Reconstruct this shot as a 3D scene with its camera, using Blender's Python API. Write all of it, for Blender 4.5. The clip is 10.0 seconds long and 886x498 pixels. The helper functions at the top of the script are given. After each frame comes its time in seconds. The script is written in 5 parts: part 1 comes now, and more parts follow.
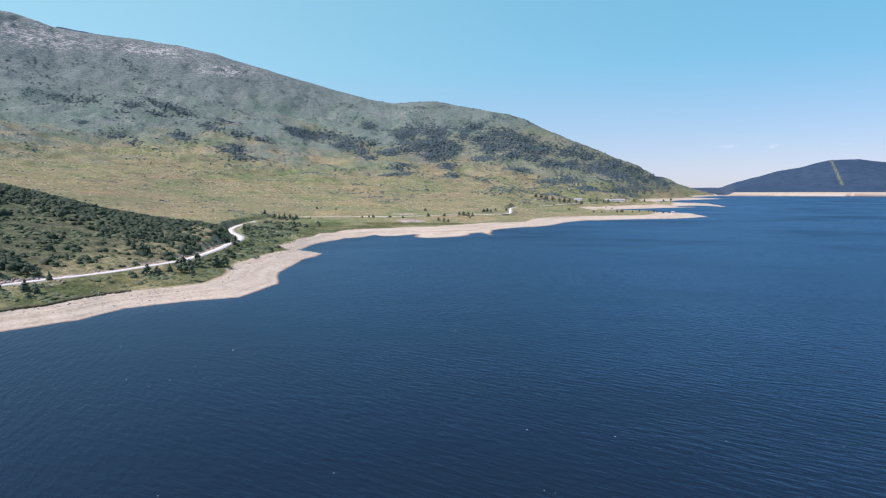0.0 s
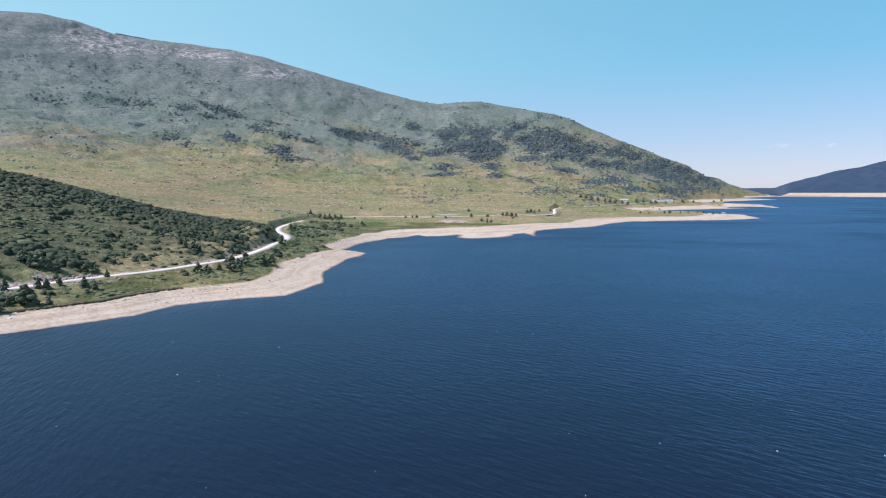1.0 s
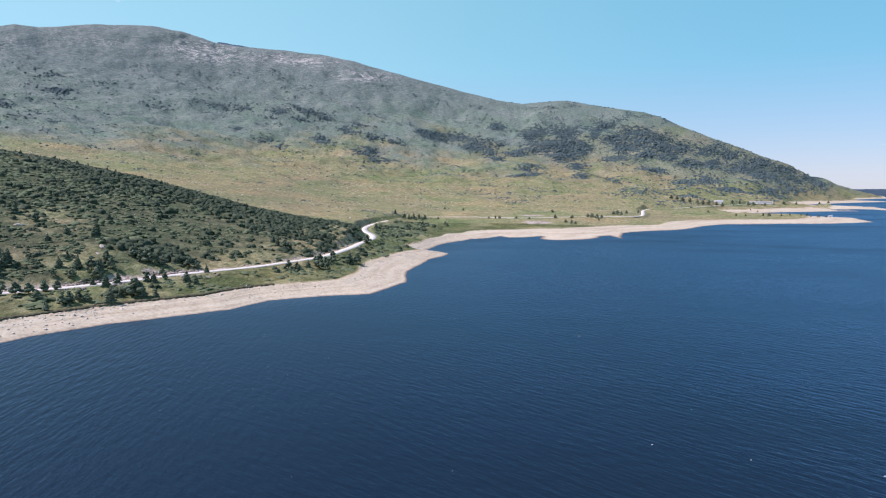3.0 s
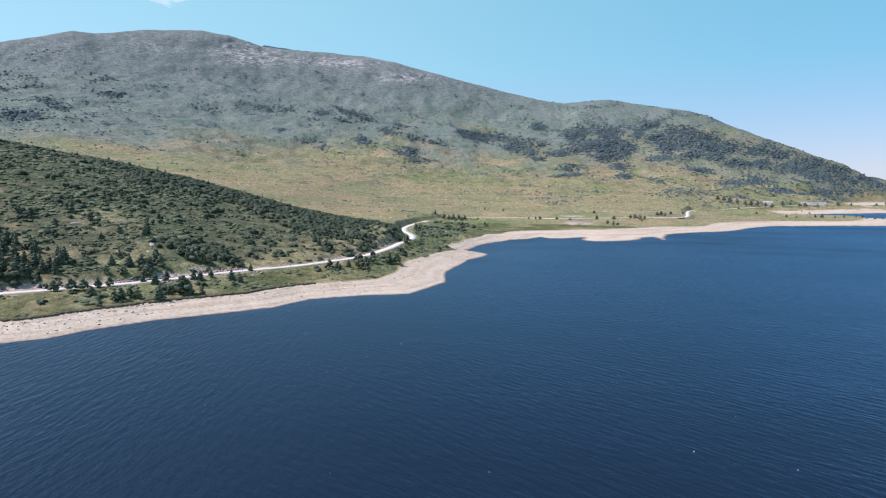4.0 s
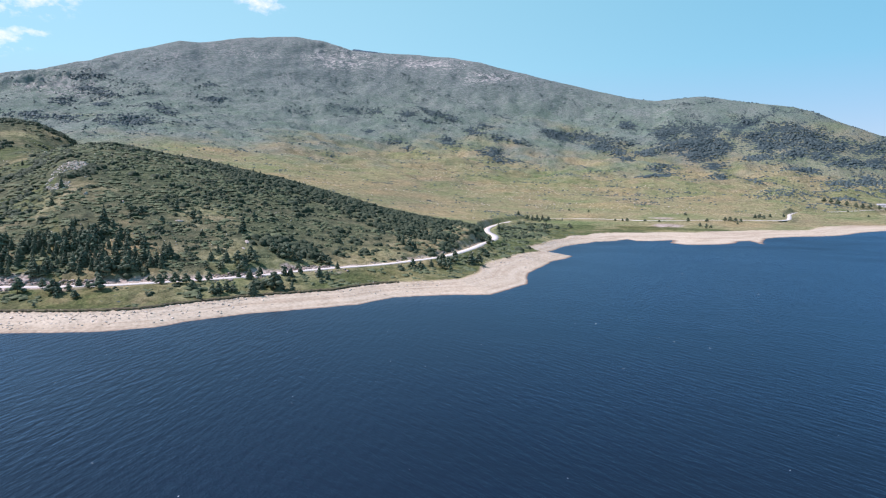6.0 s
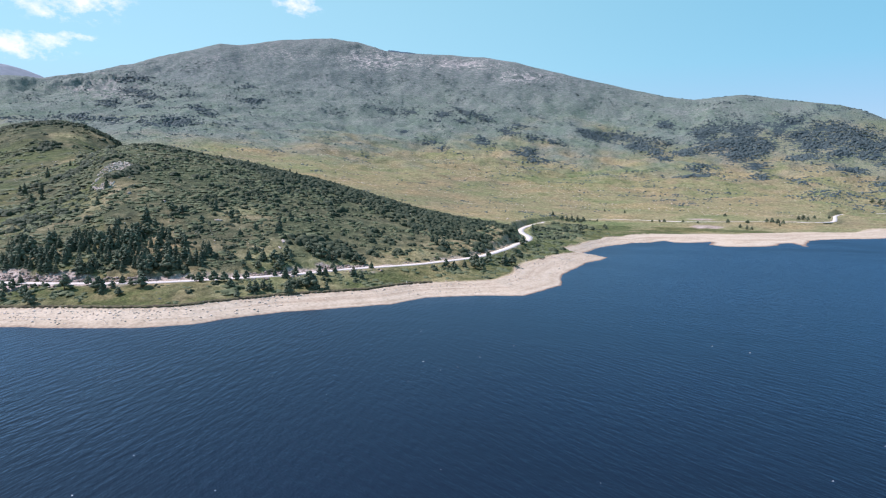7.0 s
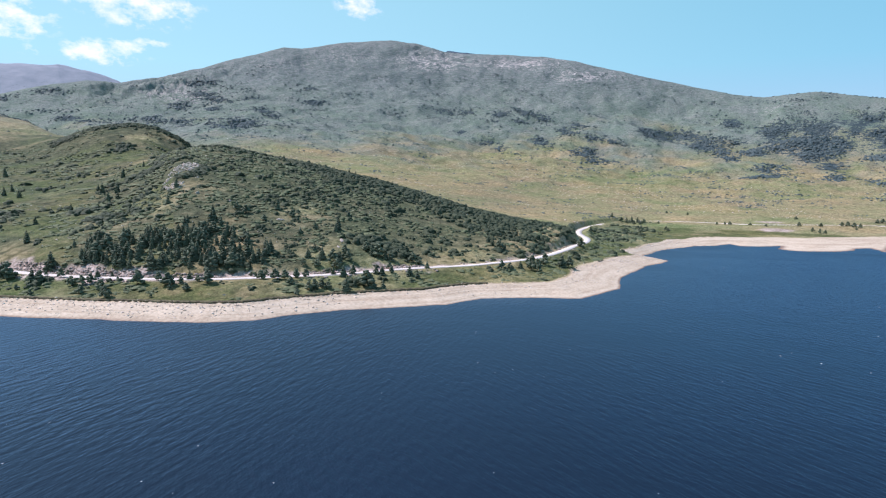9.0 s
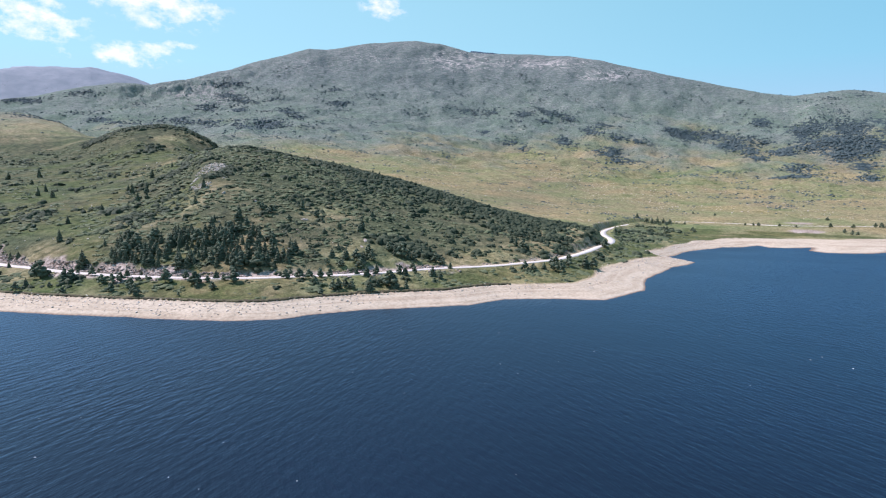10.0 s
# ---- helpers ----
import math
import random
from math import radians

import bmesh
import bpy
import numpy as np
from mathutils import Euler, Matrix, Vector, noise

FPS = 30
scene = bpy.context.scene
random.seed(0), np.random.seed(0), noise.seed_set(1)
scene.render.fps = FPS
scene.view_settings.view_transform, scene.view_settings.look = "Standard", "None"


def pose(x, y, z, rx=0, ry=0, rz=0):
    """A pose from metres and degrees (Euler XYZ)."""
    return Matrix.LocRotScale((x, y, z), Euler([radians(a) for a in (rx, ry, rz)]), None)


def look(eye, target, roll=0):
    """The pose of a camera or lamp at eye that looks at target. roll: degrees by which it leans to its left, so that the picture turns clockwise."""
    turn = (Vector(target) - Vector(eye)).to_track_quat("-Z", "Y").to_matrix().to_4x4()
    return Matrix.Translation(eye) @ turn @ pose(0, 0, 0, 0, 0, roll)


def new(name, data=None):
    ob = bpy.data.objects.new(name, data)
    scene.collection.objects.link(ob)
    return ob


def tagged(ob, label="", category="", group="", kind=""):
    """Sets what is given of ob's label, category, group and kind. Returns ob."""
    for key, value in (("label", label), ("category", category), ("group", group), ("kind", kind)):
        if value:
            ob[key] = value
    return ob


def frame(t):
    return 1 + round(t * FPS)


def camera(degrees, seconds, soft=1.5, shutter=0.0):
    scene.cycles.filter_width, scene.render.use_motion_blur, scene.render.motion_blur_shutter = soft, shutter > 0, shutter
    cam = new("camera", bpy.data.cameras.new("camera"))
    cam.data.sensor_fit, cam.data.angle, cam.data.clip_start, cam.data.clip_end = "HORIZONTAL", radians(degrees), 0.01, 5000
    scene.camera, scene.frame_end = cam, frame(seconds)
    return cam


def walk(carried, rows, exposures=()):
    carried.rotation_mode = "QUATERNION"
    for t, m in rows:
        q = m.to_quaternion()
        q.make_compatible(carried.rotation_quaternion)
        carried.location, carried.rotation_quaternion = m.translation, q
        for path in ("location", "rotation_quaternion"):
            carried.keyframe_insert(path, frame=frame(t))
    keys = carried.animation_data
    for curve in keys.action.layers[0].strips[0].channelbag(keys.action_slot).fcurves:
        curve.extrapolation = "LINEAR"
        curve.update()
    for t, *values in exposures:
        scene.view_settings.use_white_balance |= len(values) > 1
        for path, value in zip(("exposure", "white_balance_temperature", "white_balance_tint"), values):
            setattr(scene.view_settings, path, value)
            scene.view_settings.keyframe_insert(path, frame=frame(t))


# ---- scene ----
cam = camera(71.28, 10.0, soft=1.2)
# seconds, x, y, z, tilt up, lean, bearing to the left
ROWS = [
    (0.0, -0.00, 0.00, 40.00, -5.65, 0.25, 0.00),
    (0.5, 0.08, -0.05, 40.09, -5.64, 0.24, 1.82),
    (1.0, 0.16, -0.10, 40.18, -5.61, 0.23, 4.01),
    (1.5, 0.23, -0.17, 40.27, -5.59, 0.19, 6.28),
    (2.0, 0.32, -0.25, 40.36, -5.57, 0.16, 8.26),
    (2.5, 0.43, -0.34, 40.45, -5.56, 0.15, 9.97),
    (4.0, 0.89, -0.64, 40.67, -5.52, 0.09, 15.43),
    (4.5, 0.99, -0.71, 40.73, -5.50, 0.05, 17.34),
    (5.0, 1.07, -0.78, 40.79, -5.49, 0.01, 19.33),
    (5.5, 1.14, -0.84, 40.85, -5.49, -0.04, 21.32),
    (6.0, 1.20, -0.88, 40.91, -5.50, -0.08, 23.13),
    (7.5, 1.32, -0.89, 41.09, -5.49, -0.21, 27.71),
    (8.0, 1.33, -0.88, 41.14, -5.49, -0.26, 29.13),
    (8.5, 1.33, -0.87, 41.19, -5.49, -0.31, 30.42),
    (9.0, 1.34, -0.86, 41.24, -5.49, -0.36, 31.49),
    (9.5, 1.34, -0.85, 41.28, -5.50, -0.37, 32.55),
    (10.0, 1.33, -0.85, 41.33, -5.49, -0.39, 33.64),
]
walk(cam, [(t, pose(x, y, z, 90 + up, lean, turn)) for t, x, y, z, up, lean, turn in ROWS],
     exposures=[(0.0, 0.58, 5920, 37.0), (5.0, 0.65, 5920, 37.0), (10.0, 0.69, 5920, 37.0)])

# ---------------------------------------------------------------- light
SUN_EL, SUN_AZ = 52.0, -106.0          # degrees; bearing clockwise from +y
world = bpy.data.worlds.new("world")
scene.world = world
world.use_nodes = True
wn, wl = world.node_tree.nodes, world.node_tree.links
wn.clear()
w_out = wn.new("ShaderNodeOutputWorld")
w_bg = wn.new("ShaderNodeBackground")
w_sky = wn.new("ShaderNodeTexSky")
w_sky.sky_type = "NISHITA"
w_sky.sun_disc = False
w_sky.sun_elevation = radians(SUN_EL)
w_sky.sun_rotation = radians(SUN_AZ)
w_sky.altitude = 600
w_sky.air_density, w_sky.dust_density, w_sky.ozone_density = 1.0, 0.2, 1.3
w_bg.inputs["Strength"].default_value = 0.13


def w_math(op, a, c=0.0, clamp=False):
    n = wn.new("ShaderNodeMath")
    n.operation, n.use_clamp = op, clamp
    for sock, val in ((n.inputs[0], a), (n.inputs[1], c)):
        if isinstance(val, (int, float)):
            sock.default_value = val
        else:
            wl.new(val, sock)
    return n.outputs[0]


def w_dot(vec, d):
    n = wn.new("ShaderNodeVectorMath")
    n.operation = "DOT_PRODUCT"
    wl.new(vec, n.inputs[0])
    n.inputs[1].default_value = d
    return n.outputs["Value"]


# small fair-weather clouds: bearing, rise, half width, half height, body
CLOUDS = [(-66.5, 0.222, 0.0799, 0.0394, 1.00), (-67.8, 0.232, 0.0639, 0.0255, 1.00), (-57.0, 0.263, 0.0959, 0.0463, 1.00), (-60.5, 0.265, 0.0639, 0.0232, 0.90), (-39.0, 0.287, 0.0448, 0.0301, 1.00), (-60.2, 0.186, 0.0554, 0.0232, 1.00), (-58.1, 0.194, 0.0426, 0.0209, 0.90), (-56.4, 0.206, 0.0341, 0.0104, 0.80), (-63.9, 0.207, 0.0192, 0.0070, 0.60), (-64.3, 0.181, 0.0266, 0.0116, 0.55), (23.4, 0.057, 0.0520, 0.0060, 0.30), (28.0, 0.058, 0.0360, 0.0065, 0.36), (33.3, 0.058, 0.0400, 0.0055, 0.28)]
sky_way = wn.new("ShaderNodeTexCoord").outputs["Generated"]
puff = 0.0
for c_az, c_el, c_w, c_h, c_k in CLOUDS:
    az_ = radians(c_az)
    mid_ = Vector((math.sin(az_), math.cos(az_), c_el)).normalized()
    right_ = Vector((math.cos(az_), -math.sin(az_), 0))
    up_ = right_.cross(mid_)
    u_ = w_math("DIVIDE", w_dot(sky_way, right_), c_w)
    v_ = w_math("DIVIDE", w_math("SUBTRACT", w_dot(sky_way, up_), 0.0), c_h)
    front_ = w_math("GREATER_THAN", w_dot(sky_way, mid_), 0.5)
    rr2_ = w_math("ADD", w_math("MULTIPLY", u_, u_), w_math("MULTIPLY", v_, v_))
    body_ = w_math("MULTIPLY", w_math("MULTIPLY", w_math("SUBTRACT", 1.0, w_math("SQRT", rr2_), True), c_k), front_)
    puff = body_ if puff == 0.0 else w_math("MAXIMUM", puff, body_)
w_map = wn.new("ShaderNodeMapping")
w_map.inputs["Scale"].default_value = (1, 1, 1.7)
wl.new(sky_way, w_map.inputs["Vector"])
w_noise = wn.new("ShaderNodeTexNoise")
w_noise.inputs["Scale"].default_value, w_noise.inputs["Detail"].default_value, w_noise.inputs["Roughness"].default_value = 34.0, 8.0, 0.62
wl.new(w_map.outputs["Vector"], w_noise.inputs["Vector"])
ragged = w_math("ADD", puff, w_math("MULTIPLY", w_math("SUBTRACT", w_noise.outputs["Fac"], 0.5), 2.9))
cloudy = w_math("MULTIPLY", w_math("MULTIPLY", w_math("MULTIPLY", w_math("SUBTRACT", ragged, 0.28), 1.15, True), 0.9), w_math("MULTIPLY", puff, 3.0, True))
w_mix = wn.new("ShaderNodeMix")
w_mix.data_type = "RGBA"
wl.new(cloudy, w_mix.inputs[0])
w_haze = wn.new("ShaderNodeMix")
w_haze.data_type = "RGBA"
sky_sep = wn.new("ShaderNodeSeparateXYZ")
wl.new(sky_way, sky_sep.inputs[0])
sunward = w_dot(sky_way, (math.sin(radians(SUN_AZ)), math.cos(radians(SUN_AZ)), 0))
sunward = w_math("MULTIPLY", w_math("ADD", sunward, 1.0), 0.625, True)
sunward = w_math("MULTIPLY", w_math("MULTIPLY", sunward, sunward), w_math("SUBTRACT", 3.0, w_math("MULTIPLY", sunward, 2.0)))
w_side = wn.new("ShaderNodeMix")
w_side.data_type = "RGBA"
wl.new(sunward, w_side.inputs[0])
w_side.inputs[6].default_value = (0.44, 2.52, 2.68, 1)
w_side.inputs[7].default_value = (1.62, 3.75, 3.12, 1)
w_low = wn.new("ShaderNodeMix")
w_low.data_type = "RGBA"
wl.new(w_math("MULTIPLY", w_math("SUBTRACT", sky_sep.outputs["Z"], 0.03), 6.5, True), w_low.inputs[0])
w_low.inputs[6].default_value = (1.62, 2.45, 2.58, 1)
wl.new(w_side.outputs[2], w_low.inputs[7])
milk = w_math("SUBTRACT", 0.75, w_math("MULTIPLY", w_math("SUBTRACT", sky_sep.outputs["Z"], 0.28), 1.2, True))
wl.new(w_math("MAXIMUM", milk, 0.3), w_haze.inputs[0])
wl.new(w_sky.outputs["Color"], w_haze.inputs[6])
wl.new(w_low.outputs[2], w_haze.inputs[7])
wl.new(w_haze.outputs[2], w_mix.inputs[6])
w_mix.inputs[7].default_value = (5.7, 5.9, 5.9, 1)
wl.new(w_mix.outputs[2], w_bg.inputs["Color"])
wl.new(w_bg.outputs["Background"], w_out.inputs["Surface"])

sun_data = bpy.data.lights.new("sun", "SUN")
sun_data.energy, sun_data.angle, sun_data.color = 3.6, radians(0.53), (1.0, 0.95, 0.87)
sun = new("sun", sun_data)
_a, _e = radians(SUN_AZ), radians(SUN_EL)
sun.matrix_world = look((0, 0, 900), (-math.sin(_a) * math.cos(_e), -math.cos(_a) * math.cos(_e), 900 - math.sin(_e)))

# ---------------------------------------------------------------- materials
def material(name, rough=0.9):
    m = bpy.data.materials.new(name)
    m.use_nodes = True
    nt = m.node_tree
    b = nt.nodes["Principled BSDF"]
    b.inputs["Roughness"].default_value = rough
    b.inputs["Specular IOR Level"].default_value = 0.25
    return m, nt, b


def node(nt, kind, **values):
    n = nt.nodes.new(kind)
    for k, v in values.items():
        if k in n.inputs:
            n.inputs[k].default_value = v
    return n


def noise_tex(nt, vec, scale, detail=4.0, rough=0.55):
    n = node(nt, "ShaderNodeTexNoise", Scale=scale, Detail=detail, Roughness=rough)
    nt.links.new(vec, n.inputs["Vector"])
    return n.outputs["Fac"]


def ramp(nt, fac, stops):
    n = nt.nodes.new("ShaderNodeValToRGB")
    el = n.color_ramp.elements
    while len(el) < len(stops):
        el.new(0.5)
    for e, (p, c) in zip(el, stops):
        e.position = p
        e.color = (*c, 1) if len(c) == 3 else c
    nt.links.new(fac, n.inputs["Fac"])
    return n.outputs["Color"]


def gray(v):
    return (v, v, v)


def mix(nt, fac, a, b, mode="MIX"):
    n = nt.nodes.new("ShaderNodeMix")
    n.data_type, n.blend_type = "RGBA", mode
    for sock, val in ((n.inputs[0], fac), (n.inputs[6], a), (n.inputs[7], b)):
        if isinstance(val, (int, float)):
            sock.default_value = val
        elif isinstance(val, tuple):
            sock.default_value = (*val, 1)
        else:
            nt.links.new(val, sock)
    return n.outputs[2]


def calc(nt, op, a, b=0.0, clamp=False):
    n = nt.nodes.new("ShaderNodeMath")
    n.operation, n.use_clamp = op, clamp
    for sock, val in ((n.inputs[0], a), (n.inputs[1], b)):
        if isinstance(val, (int, float)):
            sock.default_value = val
        else:
            nt.links.new(val, sock)
    return n.outputs[0]


def attr(nt, name):
    n = nt.nodes.new("ShaderNodeAttribute")
    n.attribute_name = name
    return n.outputs["Fac"]


def coords(nt):
    return nt.nodes.new("ShaderNodeTexCoord").outputs["Object"]


def bump(nt, bsdf, height, strength, distance):
    n = node(nt, "ShaderNodeBump", Strength=strength, Distance=distance)
    nt.links.new(height, n.inputs["Height"])
    nt.links.new(n.outputs["Normal"], bsdf.inputs["Normal"])
    return n


# the ground: pale bared shore, meadow, heath, scrub, scree
GROUND, nt, b = material("ground", 0.95)
b.inputs["Specular IOR Level"].default_value = 0.05
co = coords(nt)
n_far, n_mid, n_near, n_fine = (noise_tex(nt, co, s, 5.0, 0.6) for s in (0.0035, 0.022, 0.14, 0.9))
n_mat = noise_tex(nt, co, 0.055, 4.0, 0.6)
meadow = ramp(nt, n_mid, [(0.36, (0.118, 0.148, 0.046)), (0.45, (0.195, 0.200, 0.076)), (0.53, (0.270, 0.228, 0.112)), (0.60, (0.200, 0.160, 0.088)), (0.68, (0.135, 0.160, 0.052))])
meadow = mix(nt, 0.48, meadow, ramp(nt, n_near, [(0.40, (0.058, 0.074, 0.030)), (0.48, (0.190, 0.180, 0.080)), (0.62, (0.325, 0.275, 0.165))]))
meadow = mix(nt, 0.40, meadow, ramp(nt, n_mat, [(0.40, (0.088, 0.106, 0.040)), (0.49, (0.225, 0.198, 0.092)), (0.60, (0.305, 0.250, 0.140))]))
meadow = mix(nt, 0.35, meadow, ramp(nt, noise_tex(nt, co, 0.33, 3.0, 0.6), [(0.40, (0.060, 0.080, 0.030)), (0.48, (0.200, 0.185, 0.080)), (0.62, (0.330, 0.280, 0.160))]))
meadow = mix(nt, 0.36, meadow, ramp(nt, n_far, [(0.40, (0.138, 0.170, 0.058)), (0.50, (0.290, 0.240, 0.110)), (0.62, (0.190, 0.150, 0.085))]))
n_wide = noise_tex(nt, co, 0.011, 4.0, 0.65)
n_tuft = noise_tex(nt, co, 0.33, 3.0, 0.6)
lie_map = node(nt, "ShaderNodeMapping")
lie_map.inputs["Scale"].default_value = (0.06, 0.06, 0.20)
nt.links.new(co, lie_map.inputs["Vector"])
n_lie = noise_tex(nt, lie_map.outputs["Vector"], 1.0, 5.0, 0.62)
# heath green with the blue-grey of haze mixed into it, bluer higher up
heath = ramp(nt, n_wide, [(0.36, (0.128, 0.186, 0.124)), (0.50, (0.154, 0.200, 0.150)), (0.64, (0.180, 0.208, 0.168))])
heath = mix(nt, 0.45, heath, ramp(nt, n_lie, [(0.36, (0.098, 0.140, 0.106)), (0.50, (0.156, 0.196, 0.154)), (0.64, (0.214, 0.232, 0.196))]))
heath = mix(nt, attr(nt, "high"), heath, ramp(nt, n_lie, [(0.36, (0.112, 0.150, 0.126)), (0.52, (0.156, 0.188, 0.162)), (0.66, (0.212, 0.230, 0.206))]))
n_bush = noise_tex(nt, co, 0.21, 2.0, 0.5)
specks = calc(nt, "MULTIPLY", calc(nt, "SUBTRACT", 0.37, n_bush), 40.0, True)
heath = mix(nt, calc(nt, "MULTIPLY", specks, 0.8), heath, (0.038, 0.056, 0.050))
heath = mix(nt, calc(nt, "MULTIPLY", calc(nt, "SUBTRACT", n_near, 0.63), 30.0, True), heath, (0.235, 0.232, 0.214))
meadow = mix(nt, calc(nt, "MULTIPLY", specks, 0.55), meadow, (0.070, 0.085, 0.045))
moor = ramp(nt, n_near, [(0.36, (0.038, 0.053, 0.033)), (0.50, (0.073, 0.089, 0.046)), (0.64, (0.142, 0.138, 0.074))])
moor = mix(nt, 0.4, moor, ramp(nt, n_fine, [(0.36, (0.040, 0.055, 0.032)), (0.64, (0.110, 0.114, 0.066))]))
lush = ramp(nt, n_near, [(0.38, (0.058, 0.078, 0.030)), (0.50, (0.100, 0.120, 0.044)), (0.62, (0.160, 0.150, 0.070))])
lush = mix(nt, 0.45, lush, ramp(nt, n_fine, [(0.38, (0.040, 0.058, 0.024)), (0.50, (0.098, 0.116, 0.044)), (0.62, (0.168, 0.165, 0.078))]))
meadow = mix(nt, 1.0, meadow, (1.06, 1.08, 1.16), "MULTIPLY")
meadow = mix(nt, attr(nt, "moor"), meadow, moor)
meadow = mix(nt, attr(nt, "lush"), meadow, lush)
meadow = mix(nt, 0.5, meadow, mix(nt, 1.0, meadow, ramp(nt, n_wide, [(0.36, (0.60, 0.88, 0.66)), (0.46, (0.90, 1.0, 0.92)), (0.54, (1.03, 1.0, 0.98)), (0.64, (1.30, 1.12, 1.0))]), "MULTIPLY"))
cover = mix(nt, attr(nt, "heath"), meadow, heath)
cover = mix(nt, 0.45, cover, ramp(nt, n_tuft, [(0.37, gray(0.50)), (0.46, gray(0.92)), (0.55, gray(1.06)), (0.66, gray(1.32))]), "MULTIPLY")
cover = mix(nt, 0.35, cover, ramp(nt, n_near, [(0.36, gray(0.62)), (0.46, gray(0.95)), (0.56, gray(1.05)), (0.66, gray(1.22))]), "MULTIPLY")
stone = ramp(nt, n_fine, [(0.3, (0.16, 0.145, 0.125)), (0.55, (0.34, 0.315, 0.285)), (0.8, (0.47, 0.44, 0.40))])
rocky = calc(nt, "MULTIPLY", calc(nt, "SUBTRACT", calc(nt, "ADD", attr(nt, "rock"), calc(nt, "ADD", calc(nt, "MULTIPLY", n_near, 0.75), calc(nt, "MULTIPLY", n_mat, 0.75))), 1.06), 3.5, True)
cover = mix(nt, 0.55, cover, ramp(nt, noise_tex(nt, co, 1.6, 3.0, 0.65), [(0.36, gray(0.50)), (0.47, gray(0.96)), (0.56, gray(1.05)), (0.66, gray(1.40))]), "MULTIPLY")
cover = mix(nt, rocky, cover, stone)
run_map = node(nt, "ShaderNodeMapping")
run_map.inputs["Scale"].default_value = (0.022, 0.022, 0.060)
nt.links.new(co, run_map.inputs["Vector"])
vein = calc(nt, "ABSOLUTE", calc(nt, "SUBTRACT", noise_tex(nt, run_map.outputs["Vector"], 1.0, 5.0, 0.62), 0.5))
runs = calc(nt, "MULTIPLY", calc(nt, "SUBTRACT", calc(nt, "MULTIPLY", attr(nt, "vein"), 0.040), calc(nt, "ADD", vein, calc(nt, "MULTIPLY", calc(nt, "ABSOLUTE", calc(nt, "SUBTRACT", n_near, 0.5)), 0.12))), 60.0, True)
cover = mix(nt, runs, cover, ramp(nt, n_fine, [(0.3, (0.34, 0.31, 0.27)), (0.7, (0.56, 0.52, 0.46))]))
# pale grey-blue of distant haze, put into the far mountain's base colour
cover = mix(nt, attr(nt, "pale_haze"), cover, ramp(nt, n_wide, [(0.36, (0.215, 0.248, 0.262)), (0.64, (0.275, 0.300, 0.312))]))
# dwarf pine on the mountain, its green shifted to blue for haze
scrub_c = ramp(nt, n_near, [(0.3, (0.027, 0.046, 0.050)), (0.7, (0.056, 0.080, 0.080))])
scrub_edge = calc(nt, "ADD", calc(nt, "MULTIPLY", n_near, 2.0), calc(nt, "ADD", calc(nt, "MULTIPLY", n_tuft, 0.6), calc(nt, "MULTIPLY", n_lie, 2.0)))
scrubby = calc(nt, "MULTIPLY", calc(nt, "SUBTRACT", calc(nt, "ADD", attr(nt, "scrub"), scrub_edge), 2.94), 12.0, True)
cover = mix(nt, scrubby, cover, scrub_c)
earth = ramp(nt, n_near, [(0.36, (0.17, 0.130, 0.098)), (0.5, (0.37, 0.300, 0.235)), (0.64, (0.54, 0.46, 0.38))])
earth = mix(nt, 0.55, earth, ramp(nt, n_fine, [(0.38, (0.085, 0.066, 0.050)), (0.50, (0.36, 0.295, 0.235)), (0.62, (0.58, 0.50, 0.42))]))
cover = mix(nt, attr(nt, "earth"), cover, earth)
sand = ramp(nt, n_near, [(0.34, (0.34, 0.270, 0.178)), (0.5, (0.455, 0.380, 0.262)), (0.68, (0.55, 0.470, 0.334))])
sand = mix(nt, 0.50, sand, ramp(nt, n_fine, [(0.38, (0.22, 0.170, 0.112)), (0.50, (0.45, 0.372, 0.254)), (0.64, (0.61, 0.522, 0.376))]))
strand_map = node(nt, "ShaderNodeMapping")
strand_map.inputs["Scale"].default_value = (0.012, 0.012, 1.9)
nt.links.new(co, strand_map.inputs["Vector"])
strand = noise_tex(nt, strand_map.outputs["Vector"], 1.0, 4.0, 0.65)
sand = mix(nt, 0.4, sand, ramp(nt, strand, [(0.36, (0.31, 0.240, 0.165)), (0.48, (0.46, 0.390, 0.278)), (0.60, (0.56, 0.492, 0.366))]))
sand = mix(nt, attr(nt, "wet"), sand, (0.20, 0.145, 0.105))
cover = mix(nt, attr(nt, "shore"), cover, sand)
# haze painted into the farthest woods and ridge as a dark blue base
cover = mix(nt, attr(nt, "farwood_haze"), cover, ramp(nt, n_mid, [(0.35, (0.026, 0.052, 0.084)), (0.65, (0.044, 0.076, 0.112))]))
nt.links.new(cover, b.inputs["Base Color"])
h = calc(nt, "ADD", calc(nt, "MULTIPLY", n_near, 1.5), calc(nt, "MULTIPLY", n_fine, 0.6))
h = calc(nt, "ADD", h, calc(nt, "MULTIPLY", n_mat, 1.8))
h = calc(nt, "ADD", h, calc(nt, "MULTIPLY", n_bush, 1.4))
h = calc(nt, "MULTIPLY", h, calc(nt, "SUBTRACT", 1.0, calc(nt, "MULTIPLY", attr(nt, "shore"), 0.72)))
bump(nt, b, h, 0.8, 1.0)

